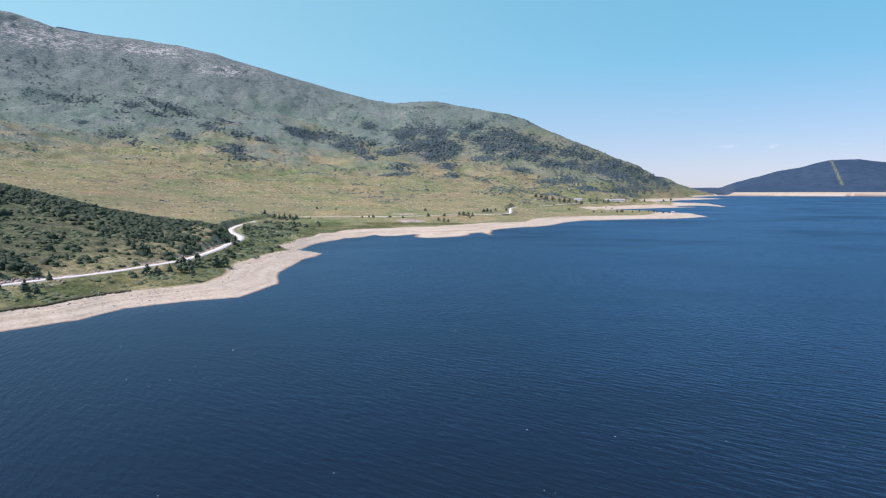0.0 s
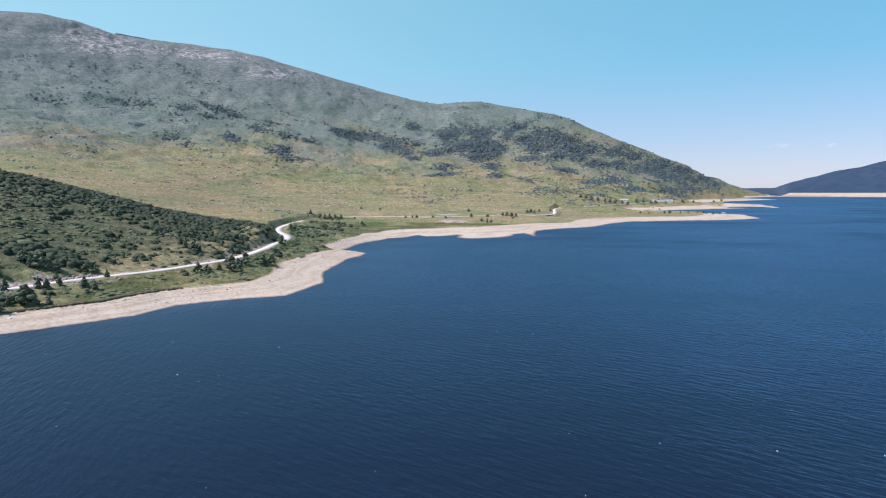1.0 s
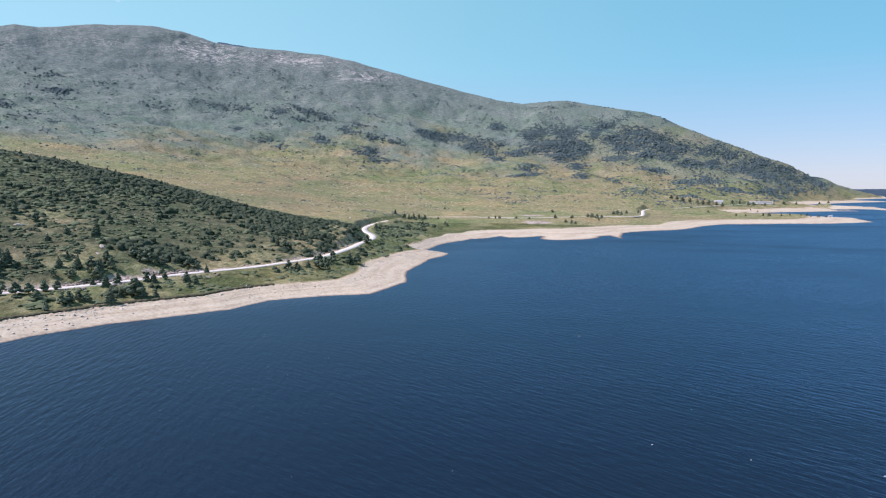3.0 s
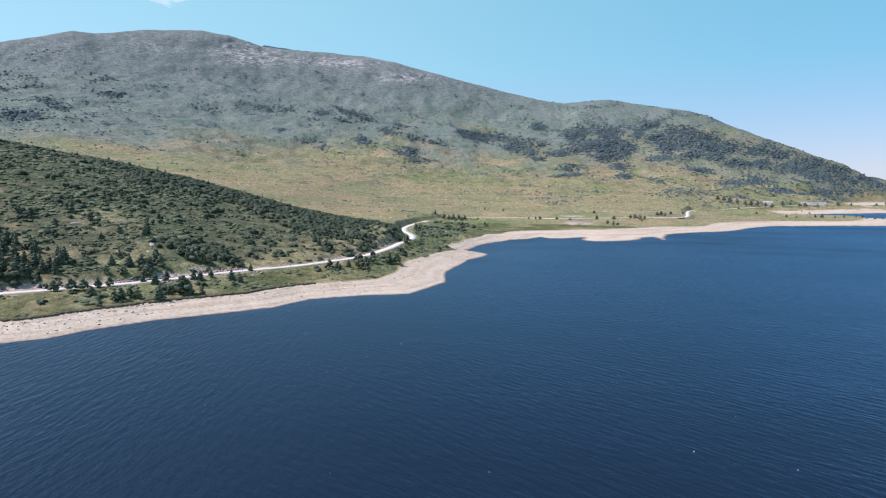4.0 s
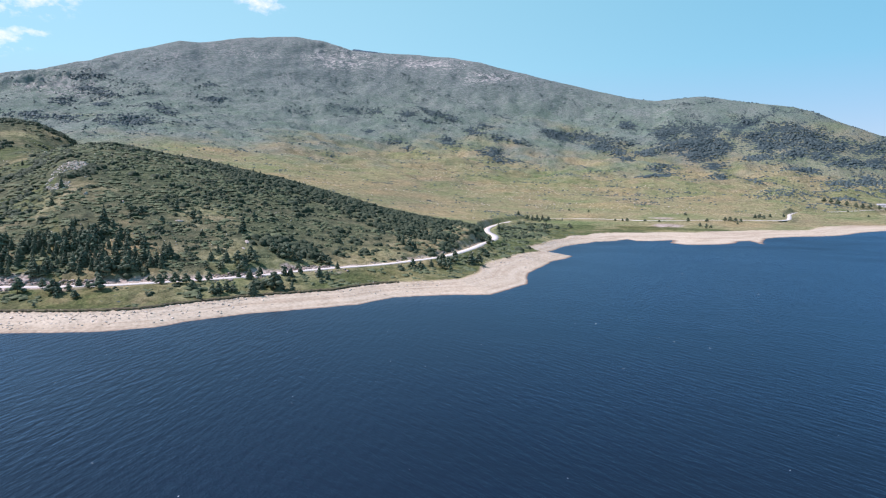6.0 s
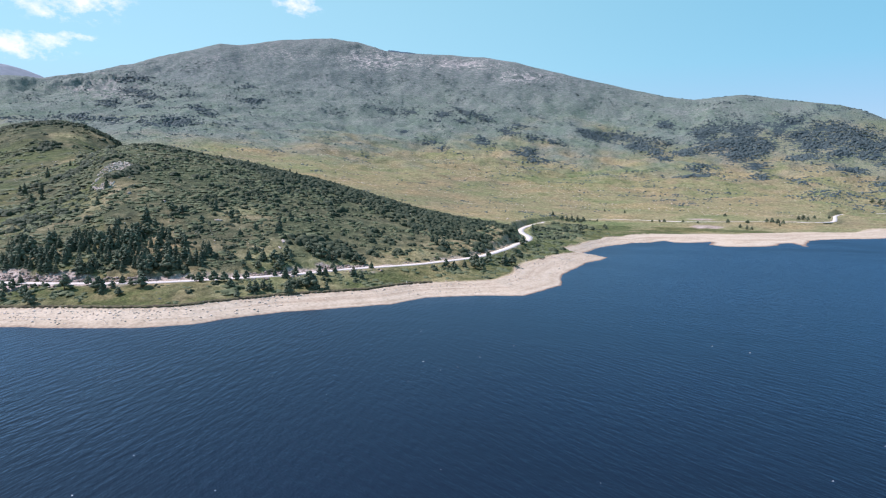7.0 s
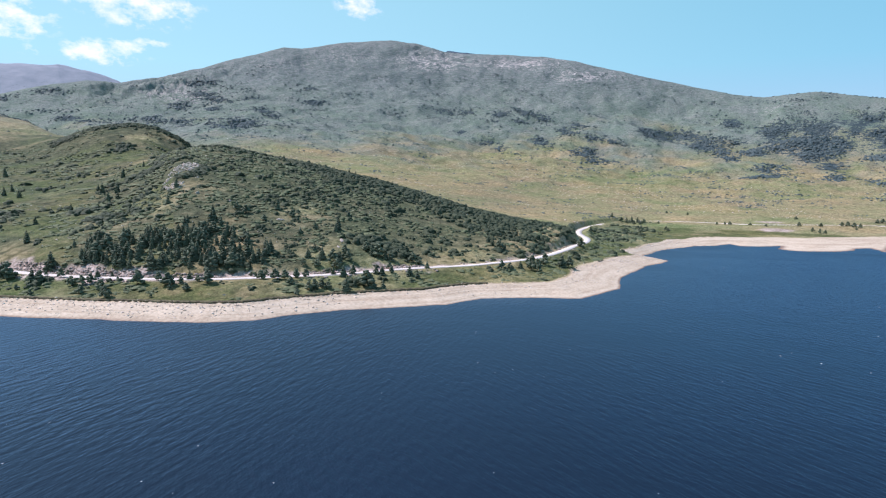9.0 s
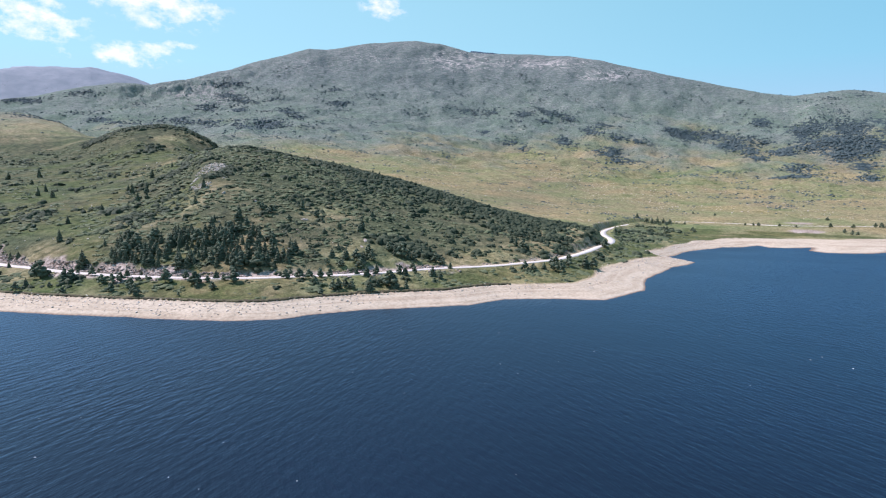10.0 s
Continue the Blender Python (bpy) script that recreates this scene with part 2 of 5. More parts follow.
# the lake
WATER, nt, b = material("lake_water", 0.08)
b.inputs["IOR"].default_value = 1.333
b.inputs["Specular IOR Level"].default_value = 0.5
co = coords(nt)
trains = []
for turn_deg, size in ((-33, 1.55), (104, 1.3)):
    mp = node(nt, "ShaderNodeMapping")
    mp.vector_type = "TEXTURE"
    mp.inputs["Rotation"].default_value = (0, 0, radians(turn_deg))
    mp.inputs["Scale"].default_value = (3.3 / size, 1.0 / size, 1.0)
    nt.links.new(co, mp.inputs["Vector"])
    big = noise_tex(nt, mp.outputs["Vector"], 0.52, 2.0, 0.5)
    small = noise_tex(nt, mp.outputs["Vector"], 1.7, 3.0, 0.6)
    trains.append(calc(nt, "ADD", big, calc(nt, "MULTIPLY", small, 0.28)))
sep = nt.nodes.new("ShaderNodeSeparateXYZ")
nt.links.new(co, sep.inputs[0])
westward = calc(nt, "MULTIPLY", calc(nt, "SUBTRACT", calc(nt, "MULTIPLY", sep.outputs["X"], -1.0), 25.0), 0.011, True)
gust_map = node(nt, "ShaderNodeMapping")
gust_map.inputs["Rotation"].default_value = (0, 0, radians(24))
gust_map.inputs["Scale"].default_value = (0.0062, 0.0100, 1.0)
nt.links.new(co, gust_map.inputs["Vector"])
gust = calc(nt, "MULTIPLY", calc(nt, "SUBTRACT", noise_tex(nt, gust_map.outputs["Vector"], 1.0, 4.0, 0.58), 0.36), 3.4, True)
deep = ramp(nt, gust, [(0.0, (0.0072, 0.0146, 0.0230)), (1.0, (0.0078, 0.0185, 0.0345))])
deep = mix(nt, calc(nt, "MULTIPLY", westward, 0.85), deep, (0.0128, 0.0200, 0.0230))
nt.links.new(deep, b.inputs["Base Color"])
b.inputs["Specular IOR Level"].default_value = 0.0
b.inputs["Roughness"].default_value = 1.0
hh = calc(nt, "MULTIPLY", calc(nt, "ADD", 0.35, calc(nt, "MULTIPLY", gust, 1.1)), calc(nt, "ADD", calc(nt, "MULTIPLY", trains[0], calc(nt, "SUBTRACT", 1.0, westward)), calc(nt, "MULTIPLY", trains[1], westward)))
ripple = bump(nt, b, hh, 1.0, 0.32)
# wind-roughened water: wave faces hide one another, so its gloss stays low even at a flat angle
fres = node(nt, "ShaderNodeFresnel", IOR=1.33)
nt.links.new(ripple.outputs["Normal"], fres.inputs["Normal"])
# blue tint painted into the gloss, for the deeper blue of reflected high sky
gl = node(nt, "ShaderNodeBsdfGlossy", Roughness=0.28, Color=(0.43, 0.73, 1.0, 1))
nt.links.new(ripple.outputs["Normal"], gl.inputs["Normal"])
both = nt.nodes.new("ShaderNodeMixShader")
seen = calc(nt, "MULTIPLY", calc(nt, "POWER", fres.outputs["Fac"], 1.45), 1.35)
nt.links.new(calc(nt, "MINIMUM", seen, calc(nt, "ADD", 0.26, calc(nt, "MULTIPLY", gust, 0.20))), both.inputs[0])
nt.links.new(b.outputs["BSDF"], both.inputs[1])
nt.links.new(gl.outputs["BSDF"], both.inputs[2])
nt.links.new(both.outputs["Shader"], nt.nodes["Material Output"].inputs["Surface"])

ROAD, nt, b = material("road_surface", 0.9)
co = coords(nt)
nt.links.new(ramp(nt, noise_tex(nt, co, 0.5, 5.0), [(0.3, (0.50, 0.455, 0.38)), (0.7, (0.66, 0.615, 0.53))]), b.inputs["Base Color"])


# ---------------------------------------------------------------- the lie of the land
def lattice(ix, iy, seed):
    v = np.sin(ix * 127.1 + iy * 311.7 + seed * 74.7) * 43758.5453
    return v - np.floor(v)


def value_noise(x, y, seed=0):
    ix, iy = np.floor(x), np.floor(y)
    fx, fy = x - ix, y - iy
    fx, fy = fx * fx * (3 - 2 * fx), fy * fy * (3 - 2 * fy)
    a, c = lattice(ix, iy, seed), lattice(ix + 1, iy, seed)
    d, e = lattice(ix, iy + 1, seed), lattice(ix + 1, iy + 1, seed)
    return (a + (c - a) * fx) * (1 - fy) + (d + (e - d) * fx) * fy


def fractal(x, y, size, octaves=4, seed=0, gain=0.5):
    out, amp, total = np.zeros_like(x), 1.0, 0.0
    for k in range(octaves):
        f = 2.0 ** k / size
        c, s = math.cos(k * 1.1 + seed), math.sin(k * 1.1 + seed)
        out += amp * (value_noise((x * c - y * s) * f, (x * s + y * c) * f, seed + k * 3) * 2 - 1)
        total += amp
        amp *= gain
    return out / total


def smooth(a, b, x):
    t = np.clip((x - a) / (b - a), 0, 1)
    return t * t * (3 - 2 * t)


def curve(table, q):
    """A table of (bearing, value) read at bearings q."""
    t = np.array(table, float)
    return np.interp(q, t[:, 0], t[:, 1])


# shoreline: x, y, rise of the bared shore
SHORE_WEST = [(-4700, -900, .23), (-1500, -100, .23), (-600, 20, .23), (-330, 55, .23), (-233, 86, .24), (-213, 94, .23), (-195, 103, .23),
              (-176, 112, .24), (-160, 119.5, .22), (-149, 131, .23), (-145, 143, .24), (-137, 158, .23), (-127, 169, .22), (-112, 187, .21),
              (-107, 205, .22), (-95, 214, .20), (-88, 219, .18), (-75, 226, .15), (-73.5, 238, .14), (-70, 258, .15), (-74, 275, .15), (-78, 296, .15), (-79, 343, .17), (-73, 381, .16),
              (-84, 387, .2), (-95, 399, .26), (-92, 418, .3), (-93, 443, .27), (-88, 463, .25), (-81, 480, .16), (-78, 493, .13), (-64, 503, .11), (-59, 530, .11)]
SHORE_EAST = [(-51, 513, .09), (-36, 517, .05), (-28, 524, .040), (-24, 534, .038), (-26, 503, .034), (-12, 490, .030), (10, 505, .034), (21, 522, .040), (24, 543, .048),
              (34, 553, .055), (38, 524, .045), (45, 514, .045), (42, 545, .055), (48, 588, .08), (67, 612, .08), (96, 632, .085), (116, 653, .1), (134, 694, .09), (145, 718, .085), (165, 743, .085), (225, 765, .08), (290, 778, .07),
              (356, 825, .045), (375, 935, .05), (329, 982, .06), (275, 1089, .07), (349, 1138, .05), (464, 1200, .03), (570, 1244, .03),
              (640, 1500, .04), (535, 1646, .06), (727, 1860, .04), (933, 2062, .04), (879, 2317, .06), (1180, 2660, .25), (1430, 2545, .28),
              (1700, 2400, .28), (2600, 1720, .28), (4700, 500, .28)]
SHORE = np.array(SHORE_WEST + SHORE_EAST, float)
POND = 3.3                                    # level to which the lake fills

ROAD_R = [(-75, 430), (-72, 372), (-69.5, 327), (-67.3, 306), (-64.7, 280), (-59.9, 256), (-53.1, 241), (-47.3, 239), (-41.2, 244), (-38.1, 250), (-34.9, 259),
          (-29.6, 271), (-26.5, 282), (-23.4, 302), (-20.9, 338), (-19.4, 372), (-17, 560), (-13.6, 720), (-4, 700), (2, 744), (6, 880), (9, 1060), (12, 1260), (20, 1700), (25, 2000)]
BANK_R = [(-75, 300), (-69.6, 263), (-66, 250), (-62, 236), (-57.8, 224), (-52.2, 215), (-48.3, 213), (-45.3, 219), (-38.1, 226), (-32.6, 235), (-28, 245), (-24, 254),
          (-19.4, 271), (-17.8, 321), (-15, 376), (-13.4, 420), (-11.8, 507), (-8.8, 548), (-4.4, 606), (0.8, 628), (6.1, 669), (11.2, 790), (16.1, 885), (20.8, 962), (25, 1100)]
CUT_Z = [(-75, 9.6), (-66, 10.8), (-60, 11.4), (-40, 11.2), (-32, 9.8), (-24, 9.6), (-20, 8.8), (-17, 8.6), (25, 8.6)]
# bearing: distance and height of the first hill, the hollow behind it, the hills beyond and the mountain's foot
HILL = [(-75, 520, 36), (-69, 480, 33), (-64, 450, 33), (-60, 470, 42), (-57, 500, 56), (-54.7, 540, 70), (-52.6, 560, 74.5), (-51, 560, 75), (-49, 552, 71), (-46.2, 540, 65.3),
        (-43.2, 525, 59.5), (-38, 500, 48.3), (-34.9, 480, 40.8), (-31.8, 462, 33.9), (-28.7, 440, 26.4), (-25, 420, 20.5), (-22, 410, 16.9), (-19.5, 405, 14),
        (-17, 600, 9.5), (-13, 750, 10), (-5, 760, 11), (4, 820, 9), (10, 1120, 9.5), (14, 1330, 8), (20, 1800, 9), (25, 2100, 8)]
HOLLOW = [(-75, 750, 62), (-69, 700, 58), (-64, 650, 58), (-60, 620, 66), (-57, 640, 74), (-54.7, 660, 72), (-51, 720, 68), (-46.2, 700, 56), (-38, 650, 40), (-31.8, 600, 28), (-25, 560, 17),
          (-19.5, 540, 13), (-17, 680, 12), (-13, 820, 14), (-5, 850, 14.5), (4, 920, 12.5), (10, 1220, 14), (14, 1430, 12), (20, 1880, 14), (25, 2150, 10)]
BEYOND = [(-75, 850, 70), (-68.9, 850, 74), (-65, 850, 82), (-63.5, 840, 91), (-61.5, 820, 104), (-59.8, 810, 110), (-57.7, 810, 113), (-56, 800, 109), (-54.2, 790, 98),
          (-52.2, 850, 80), (-46, 900, 72), (-38, 900, 62), (-31.8, 900, 47), (-25, 900, 33), (-19.5, 900, 27), (-13, 1000, 27), (-5, 1050, 27), (4, 1150, 23), (10, 1400, 27), (14, 1600, 24), (20, 1980, 28), (25, 2250, 14)]
THIRD = [(-75, 1300, 156), (-68.9, 1300, 161), (-66.8, 1280, 160), (-65, 1260, 152), (-63.3, 1230, 128), (-61, 1200, 108), (-57, 1180, 104), (-52, 1200, 112)]
FOOT = [(-75, 1750, 150), (-66, 1750, 160), (-60, 1550, 155), (-51, 1550, 178), (-38, 1550, 164), (-28, 1550, 132), (-17, 1550, 98), (-8.6, 1600, 100), (0, 1600, 84), (6, 1600, 60),
        (10, 1750, 75), (14, 1850, 58), (20, 2080, 48), (25, 2300, 18)]
RIDGE = [(-75, 2500, .100), (-68.9, 2500, .1114), (-66.7, 2500, .119), (-65.2, 2500, .1287), (-63.3, 2520, .1376), (-60.9, 2560, .1458), (-58.7, 2600, .1457), (-55.8, 2620, .1574), (-52.7, 2650, .1727), (-50.4, 2650, .1886),
         (-48, 2650, .2013), (-45.6, 2680, .2128), (-44.1, 2700, .2116), (-41.1, 2720, .2223), (-38.5, 2740, .228), (-36.3, 2750, .2306), (-34, 2740, .2268), (-31.4, 2700, .2139), (-29.4, 2680, .2102)]
RIDGE += [(-26.3, 2650, .2100), (-22.6, 2600, .2064), (-19.9, 2560, .1985), (-18, 2540, .1892), (-14.4, 2500, .1736), (-11.5, 2480, .1609), (-8.9, 2460, .1490), (-6.8, 2440, .1392), (-4.6, 2420, .1326), (-2.9, 2400, .1338),
          (-0.9, 2400, .1358), (2.4, 2380, .1262), (6, 2320, .1150), (7.5, 2300, .1058), (10.6, 2260, .0811), (14.1, 2230, .0555), (16, 2230, .0402), (18.4, 2240, .0276), (20.3, 2250, .0204), (22.1, 2300, .0074), (24.1, 2400, -.004), (25, 2450, -.012)]
FAR = [(-75, .12), (-68.7, .1504), (-67, .1574), (-64.8, .1624), (-62.9, .165), (-60.9, .1575), (-58.7, .1455), (-56, .12), (-50, .05), (-34, .05), (-32.6, .19), (-31.2, .2146), (-29.8, .2140), (-28.2, .2117), (-26, .18), (-24, .05), (10, .0), (24.1, -.002), (26.8, .014), (28.2, .0217), (29.6, .0244), (31.9, .0351), (33.7, .0364), (35.4, .0312), (40, .02), (60, .03)]


ROAD_LINE = np.array([(-430, 112), (-350, 117), (-306, 114.5), (-282, 117), (-253, 120), (-222, 129.5), (-193, 145), (-176, 163), (-160, 184), (-154, 197), (-148, 212),
                      (-132, 237), (-126, 253), (-119, 277), (-118.5, 300), (-121, 330), (-125, 357), (-129, 391), (-139, 422), (-158, 462), (-171, 500), (-179, 540), (-185, 590),
                      (-186, 640), (-180, 690), (-150, 716), (-106, 714), (-53, 703), (11, 742), (60, 756), (82, 775), (93, 850), (104, 950), (125, 1040), (172, 1090), (269, 1250), (420, 1480)], float)
ROAD_Z = 7.7


def line_distance(line, x, y):
    best = np.full(x.shape, 1e12)
    for (ax, ay), (bx, by) in zip(line[:-1], line[1:]):
        dx, dy = bx - ax, by - ay
        t = np.clip(((x - ax) * dx + (y - ay) * dy) / (dx * dx + dy * dy), 0, 1)
        best = np.minimum(best, (x - ax - t * dx) ** 2 + (y - ay - t * dy) ** 2)
    return np.sqrt(best)


# thickets of dwarf pine on the mountain: bearing, rise, half widths
PINES_SADDLE = [(-13.6, .091, .59, .0035), (-12.4, .086, .99, .0061), (-10.4, .081, 1.31, .007), (-8.7, .068, 1.12, .0079), (-7.4, .058, .61, .0062), (-6.9, .047, .72, .0045), (-6.9, .101, .71, .0062),
                (-6.4, .069, .67, .0036), (-3.5, .085, .82, .0089), (-2.9, .064, 1.14, .008), (-4.8, .055, .67, .0054), (-3.8, .033, .93, .0054), (-0.4, .083, 1.24, .0071), (-1.2, .069, 1.45, .0089),
                (-0.6, .052, 1.24, .0098), (0.9, .064, 1.04, .0098), (0.4, .035, .83, .0063), (1.1, .02, .73, .0045), (-4.1, .022, 1.4, .0027)]
PINES_FLANK = [(1.9, .083, .67, .0071), (3.0, .095, .82, .0053), (3.5, .077, 1.34, .0098), (4.6, .062, 1.03, .008), (5.1, .086, 1.33, .0071), (6.1, .072, 1.12, .0098), (6.3, .05, .82, .0071),
               (3.9, .046, .67, .0036), (7.3, .068, 1.02, .0097), (8.2, .047, .86, .0071), (9.2, .059, 1.01, .0079), (9.7, .037, .91, .0062), (11.2, .053, .99, .0079), (11.7, .036, .89, .007),
               (12.9, .048, .88, .007), (7.0, .027, 1.02, .0036), (9.1, .005, .86, .0045), (4.5, .013, 1.14, .0036), (11.1, .011, .8, .0044)]
PINES_NOSE = [(13.7, .028, .98, .007), (15.1, .035, .96, .0069), (15.6, .018, 1.06, .0061), (17.1, .025, .95, .006), (17.6, .011, .85, .0043), (19.0, .014, .93, .0051), (19.9, .005, .92, .0043),
              (20.8, .01, .72, .0042), (21.7, .001, .89, .0034), (23.0, -.002, .7, .0033), (13.1, -.003, 1.18, .0035), (15.6, -.005, 1.16, .0035), (10.1, -.012, 1.26, .0027), (18.0, -.003, 1.03, .0026)]
PINES_HIGH = [(-33.1, .131, .43, .003), (-31.6, .125, .52, .003), (-30.8, .122, .38, .003), (-29.2, .122, .47, .0023), (-29.6, .093, .87, .0039), (-26.5, .119, .5, .0032), (-26.7, .108, .41, .0016),
              (-27.5, .075, .49, .0032), (-26.6, .065, .54, .0032), (-24.7, .125, .34, .0048), (-24.0, .12, .69, .0048), (-24.4, .108, .47, .0032), (-22.4, .112, .62, .0041), (-22.8, .079, .88, .0041),
              (-22.3, .073, .62, .0025), (-20.4, .094, .82, .0058), (-19.7, .098, .55, .0033), (-17.9, .082, .85, .0042), (-16.4, .074, .77, .0034), (-18.2, .059, 1.13, .006), (-18.2, .045, .56, .0034),
              (-16.8, .046, .38, .0034), (-28.4, .011, 1.64, .0024)]
PINES_WEST = [(-52.8, .153, .57, .0037), (-52.7, .139, .47, .0022), (-51.2, .131, .94, .003), (-51.8, .118, .66, .003), (-50.0, .095, 1.71, .0054), (-49.0, .099, .94, .0046), (-47.4, .119, .73, .0047),
              (-46.8, .111, .57, .0024), (-47.8, .137, .88, .0023), (-43.4, .155, .56, .004), (-43.2, .134, 1.13, .0032), (-40.2, .104, .36, .0033), (-45.9, .097, .66, .0024), (-43.6, .091, .39, .0024)]
PINES_CRAG = [(-53.7, .12, .56, .0044), (-63.1, .131, .98, .0054), (-53.9, .12, .82, .005), (-55.9, .098, 1.16, .0033),
              (-62.2, .094, 1.13, .0039), (-54.6, .099, 1.0, .0041), (-52.2, .157, 1.11, .0033), (-67.4, .114, 1.08, .0029), (-52.7, .138, .65, .0025)]
THICKETS = PINES_SADDLE + PINES_FLANK + PINES_NOSE + PINES_HIGH + PINES_WEST + PINES_CRAG


def patches(q, el):
    out = np.zeros_like(q)
    for a, c, w, h in THICKETS:
        near = np.flatnonzero((np.abs(q - a) < 2 * w) & (np.abs(el - c) < 2 * h))
        out[near] = np.maximum(out[near], np.exp(-0.7 * ((q[near] - a) / w) ** 2 - 0.7 * ((el[near] - c) / h) ** 2))
    return out


def columns(q):
    """Distances and heights of the land's main lines at bearings q."""
    def two(table):
        t = np.array(table, float)
        return np.interp(q, t[:, 0], t[:, 1]), np.interp(q, t[:, 0], t[:, 2])
    rb, rr, zc = curve(BANK_R, q), curve(ROAD_R, q), curve(CUT_Z, q)
    rr = np.maximum(rr, rb + 14)
    r1, z1 = two(HILL)
    r1 = np.maximum(r1, rr + 26)
    r2, z2 = two(HOLLOW)
    r2 = np.maximum(r2, r1 + 30)
    r3, z3 = two(BEYOND)
    r3 = np.maximum(r3, r2 + 30)
    r4, z4 = two(FOOT)
    rt, zt = two(THIRD)
    mid = smooth(-53, -48, q)
    rt, zt = rt * (1 - mid) + (r3 + r4) / 2 * mid, zt * (1 - mid) + (z3 * 0.58 + z4 * 0.42) * mid
    r6, e6 = two(RIDGE)
    z6 = 40.5 + e6 * r6
    r5, z5 = r4 * 0.42 + r6 * 0.58, z4 * 0.50 + z6 * 0.50
    zf = 40.5 + curve(FAR, q) * 4300
    east = smooth(24.2, 25.2, q)
    z4, z5, z6 = z4 * (1 - east) + 4 * east, z5 * (1 - east) + 8 * east, z6 * (1 - east) + 13 * east
    r6 = r6 * (1 - east) + 2700 * east
    z9 = np.minimum(z6 - 40 * (1 - east), 520)
    one = np.ones_like(q)
    R = np.stack([rb - 60, rb, rr - 6, rr + 5, rr + 13, r1, r2, r3, rt, r4, r5, r6, 3250 * one, 4300 * one, 4900 * one], -1)
    Z = np.stack([3.0 * one, 3.6 * one, 7.4 * one, 7.7 * one, zc, z1, z2, z3, zt, z4, z5, z6, z9, zf, zf - 60], -1)
    return R, Z


def steady_curve(R, Z, r):
    """A smooth curve through each row of (R, Z), with no overshoot, at r."""
    h = np.diff(R, axis=1)
    d = np.diff(Z, axis=1) / h
    m = np.zeros_like(Z)
    s = d[:, :-1] * d[:, 1:]
    w1, w2 = 2 * h[:, 1:] + h[:, :-1], h[:, 1:] + 2 * h[:, :-1]
    den = w1 / np.where(d[:, :-1] == 0, 1e-9, d[:, :-1]) + w2 / np.where(d[:, 1:] == 0, 1e-9, d[:, 1:])
    m[:, 1:-1] = np.where(s > 0, (w1 + w2) / np.where(den == 0, 1e-9, den), 0)
    m[:, 0], m[:, -1] = d[:, 0], d[:, -1]
    i = np.clip((R <= r[:, None]).sum(1) - 1, 0, R.shape[1] - 2)
    k = np.arange(len(r))
    hh = h[k, i]
    t = np.clip((r - R[k, i]) / hh, 0, 1)
    t2, t3 = t * t, t * t * t
    return (2 * t3 - 3 * t2 + 1) * Z[k, i] + (t3 - 2 * t2 + t) * hh * m[k, i] + (3 * t2 - 2 * t3) * Z[k, i + 1] + (t3 - t2) * hh * m[k, i + 1]


def shore_distance(x, y):
    """Metres inland of the waterline (minus: out in the lake), and the shore's rise there."""
    best, rise, share, inside = np.full(x.shape, 1e12), np.zeros(x.shape), np.zeros(x.shape), np.zeros(x.shape, bool)
    loop = np.vstack([SHORE, [(4900, 4900, .2), (-4900, 4900, .2)], SHORE[:1]])
    for (ax, ay, s0), (bx, by, s1) in zip(loop[:-1], loop[1:]):
        dx, dy = bx - ax, by - ay
        t = np.clip(((x - ax) * dx + (y - ay) * dy) / (dx * dx + dy * dy), 0, 1)
        q = (x - ax - t * dx) ** 2 + (y - ay - t * dy) ** 2
        best = np.minimum(best, q)
        w = 1 / (q + 30) ** 2
        rise, share = rise + w * (s0 + (s1 - s0) * t), share + w
        if dy:
            inside ^= ((ay > y) != (by > y)) & (x < ax + (y - ay) / dy * dx)
    return np.where(inside, 1, -1) * np.sqrt(best), rise / share


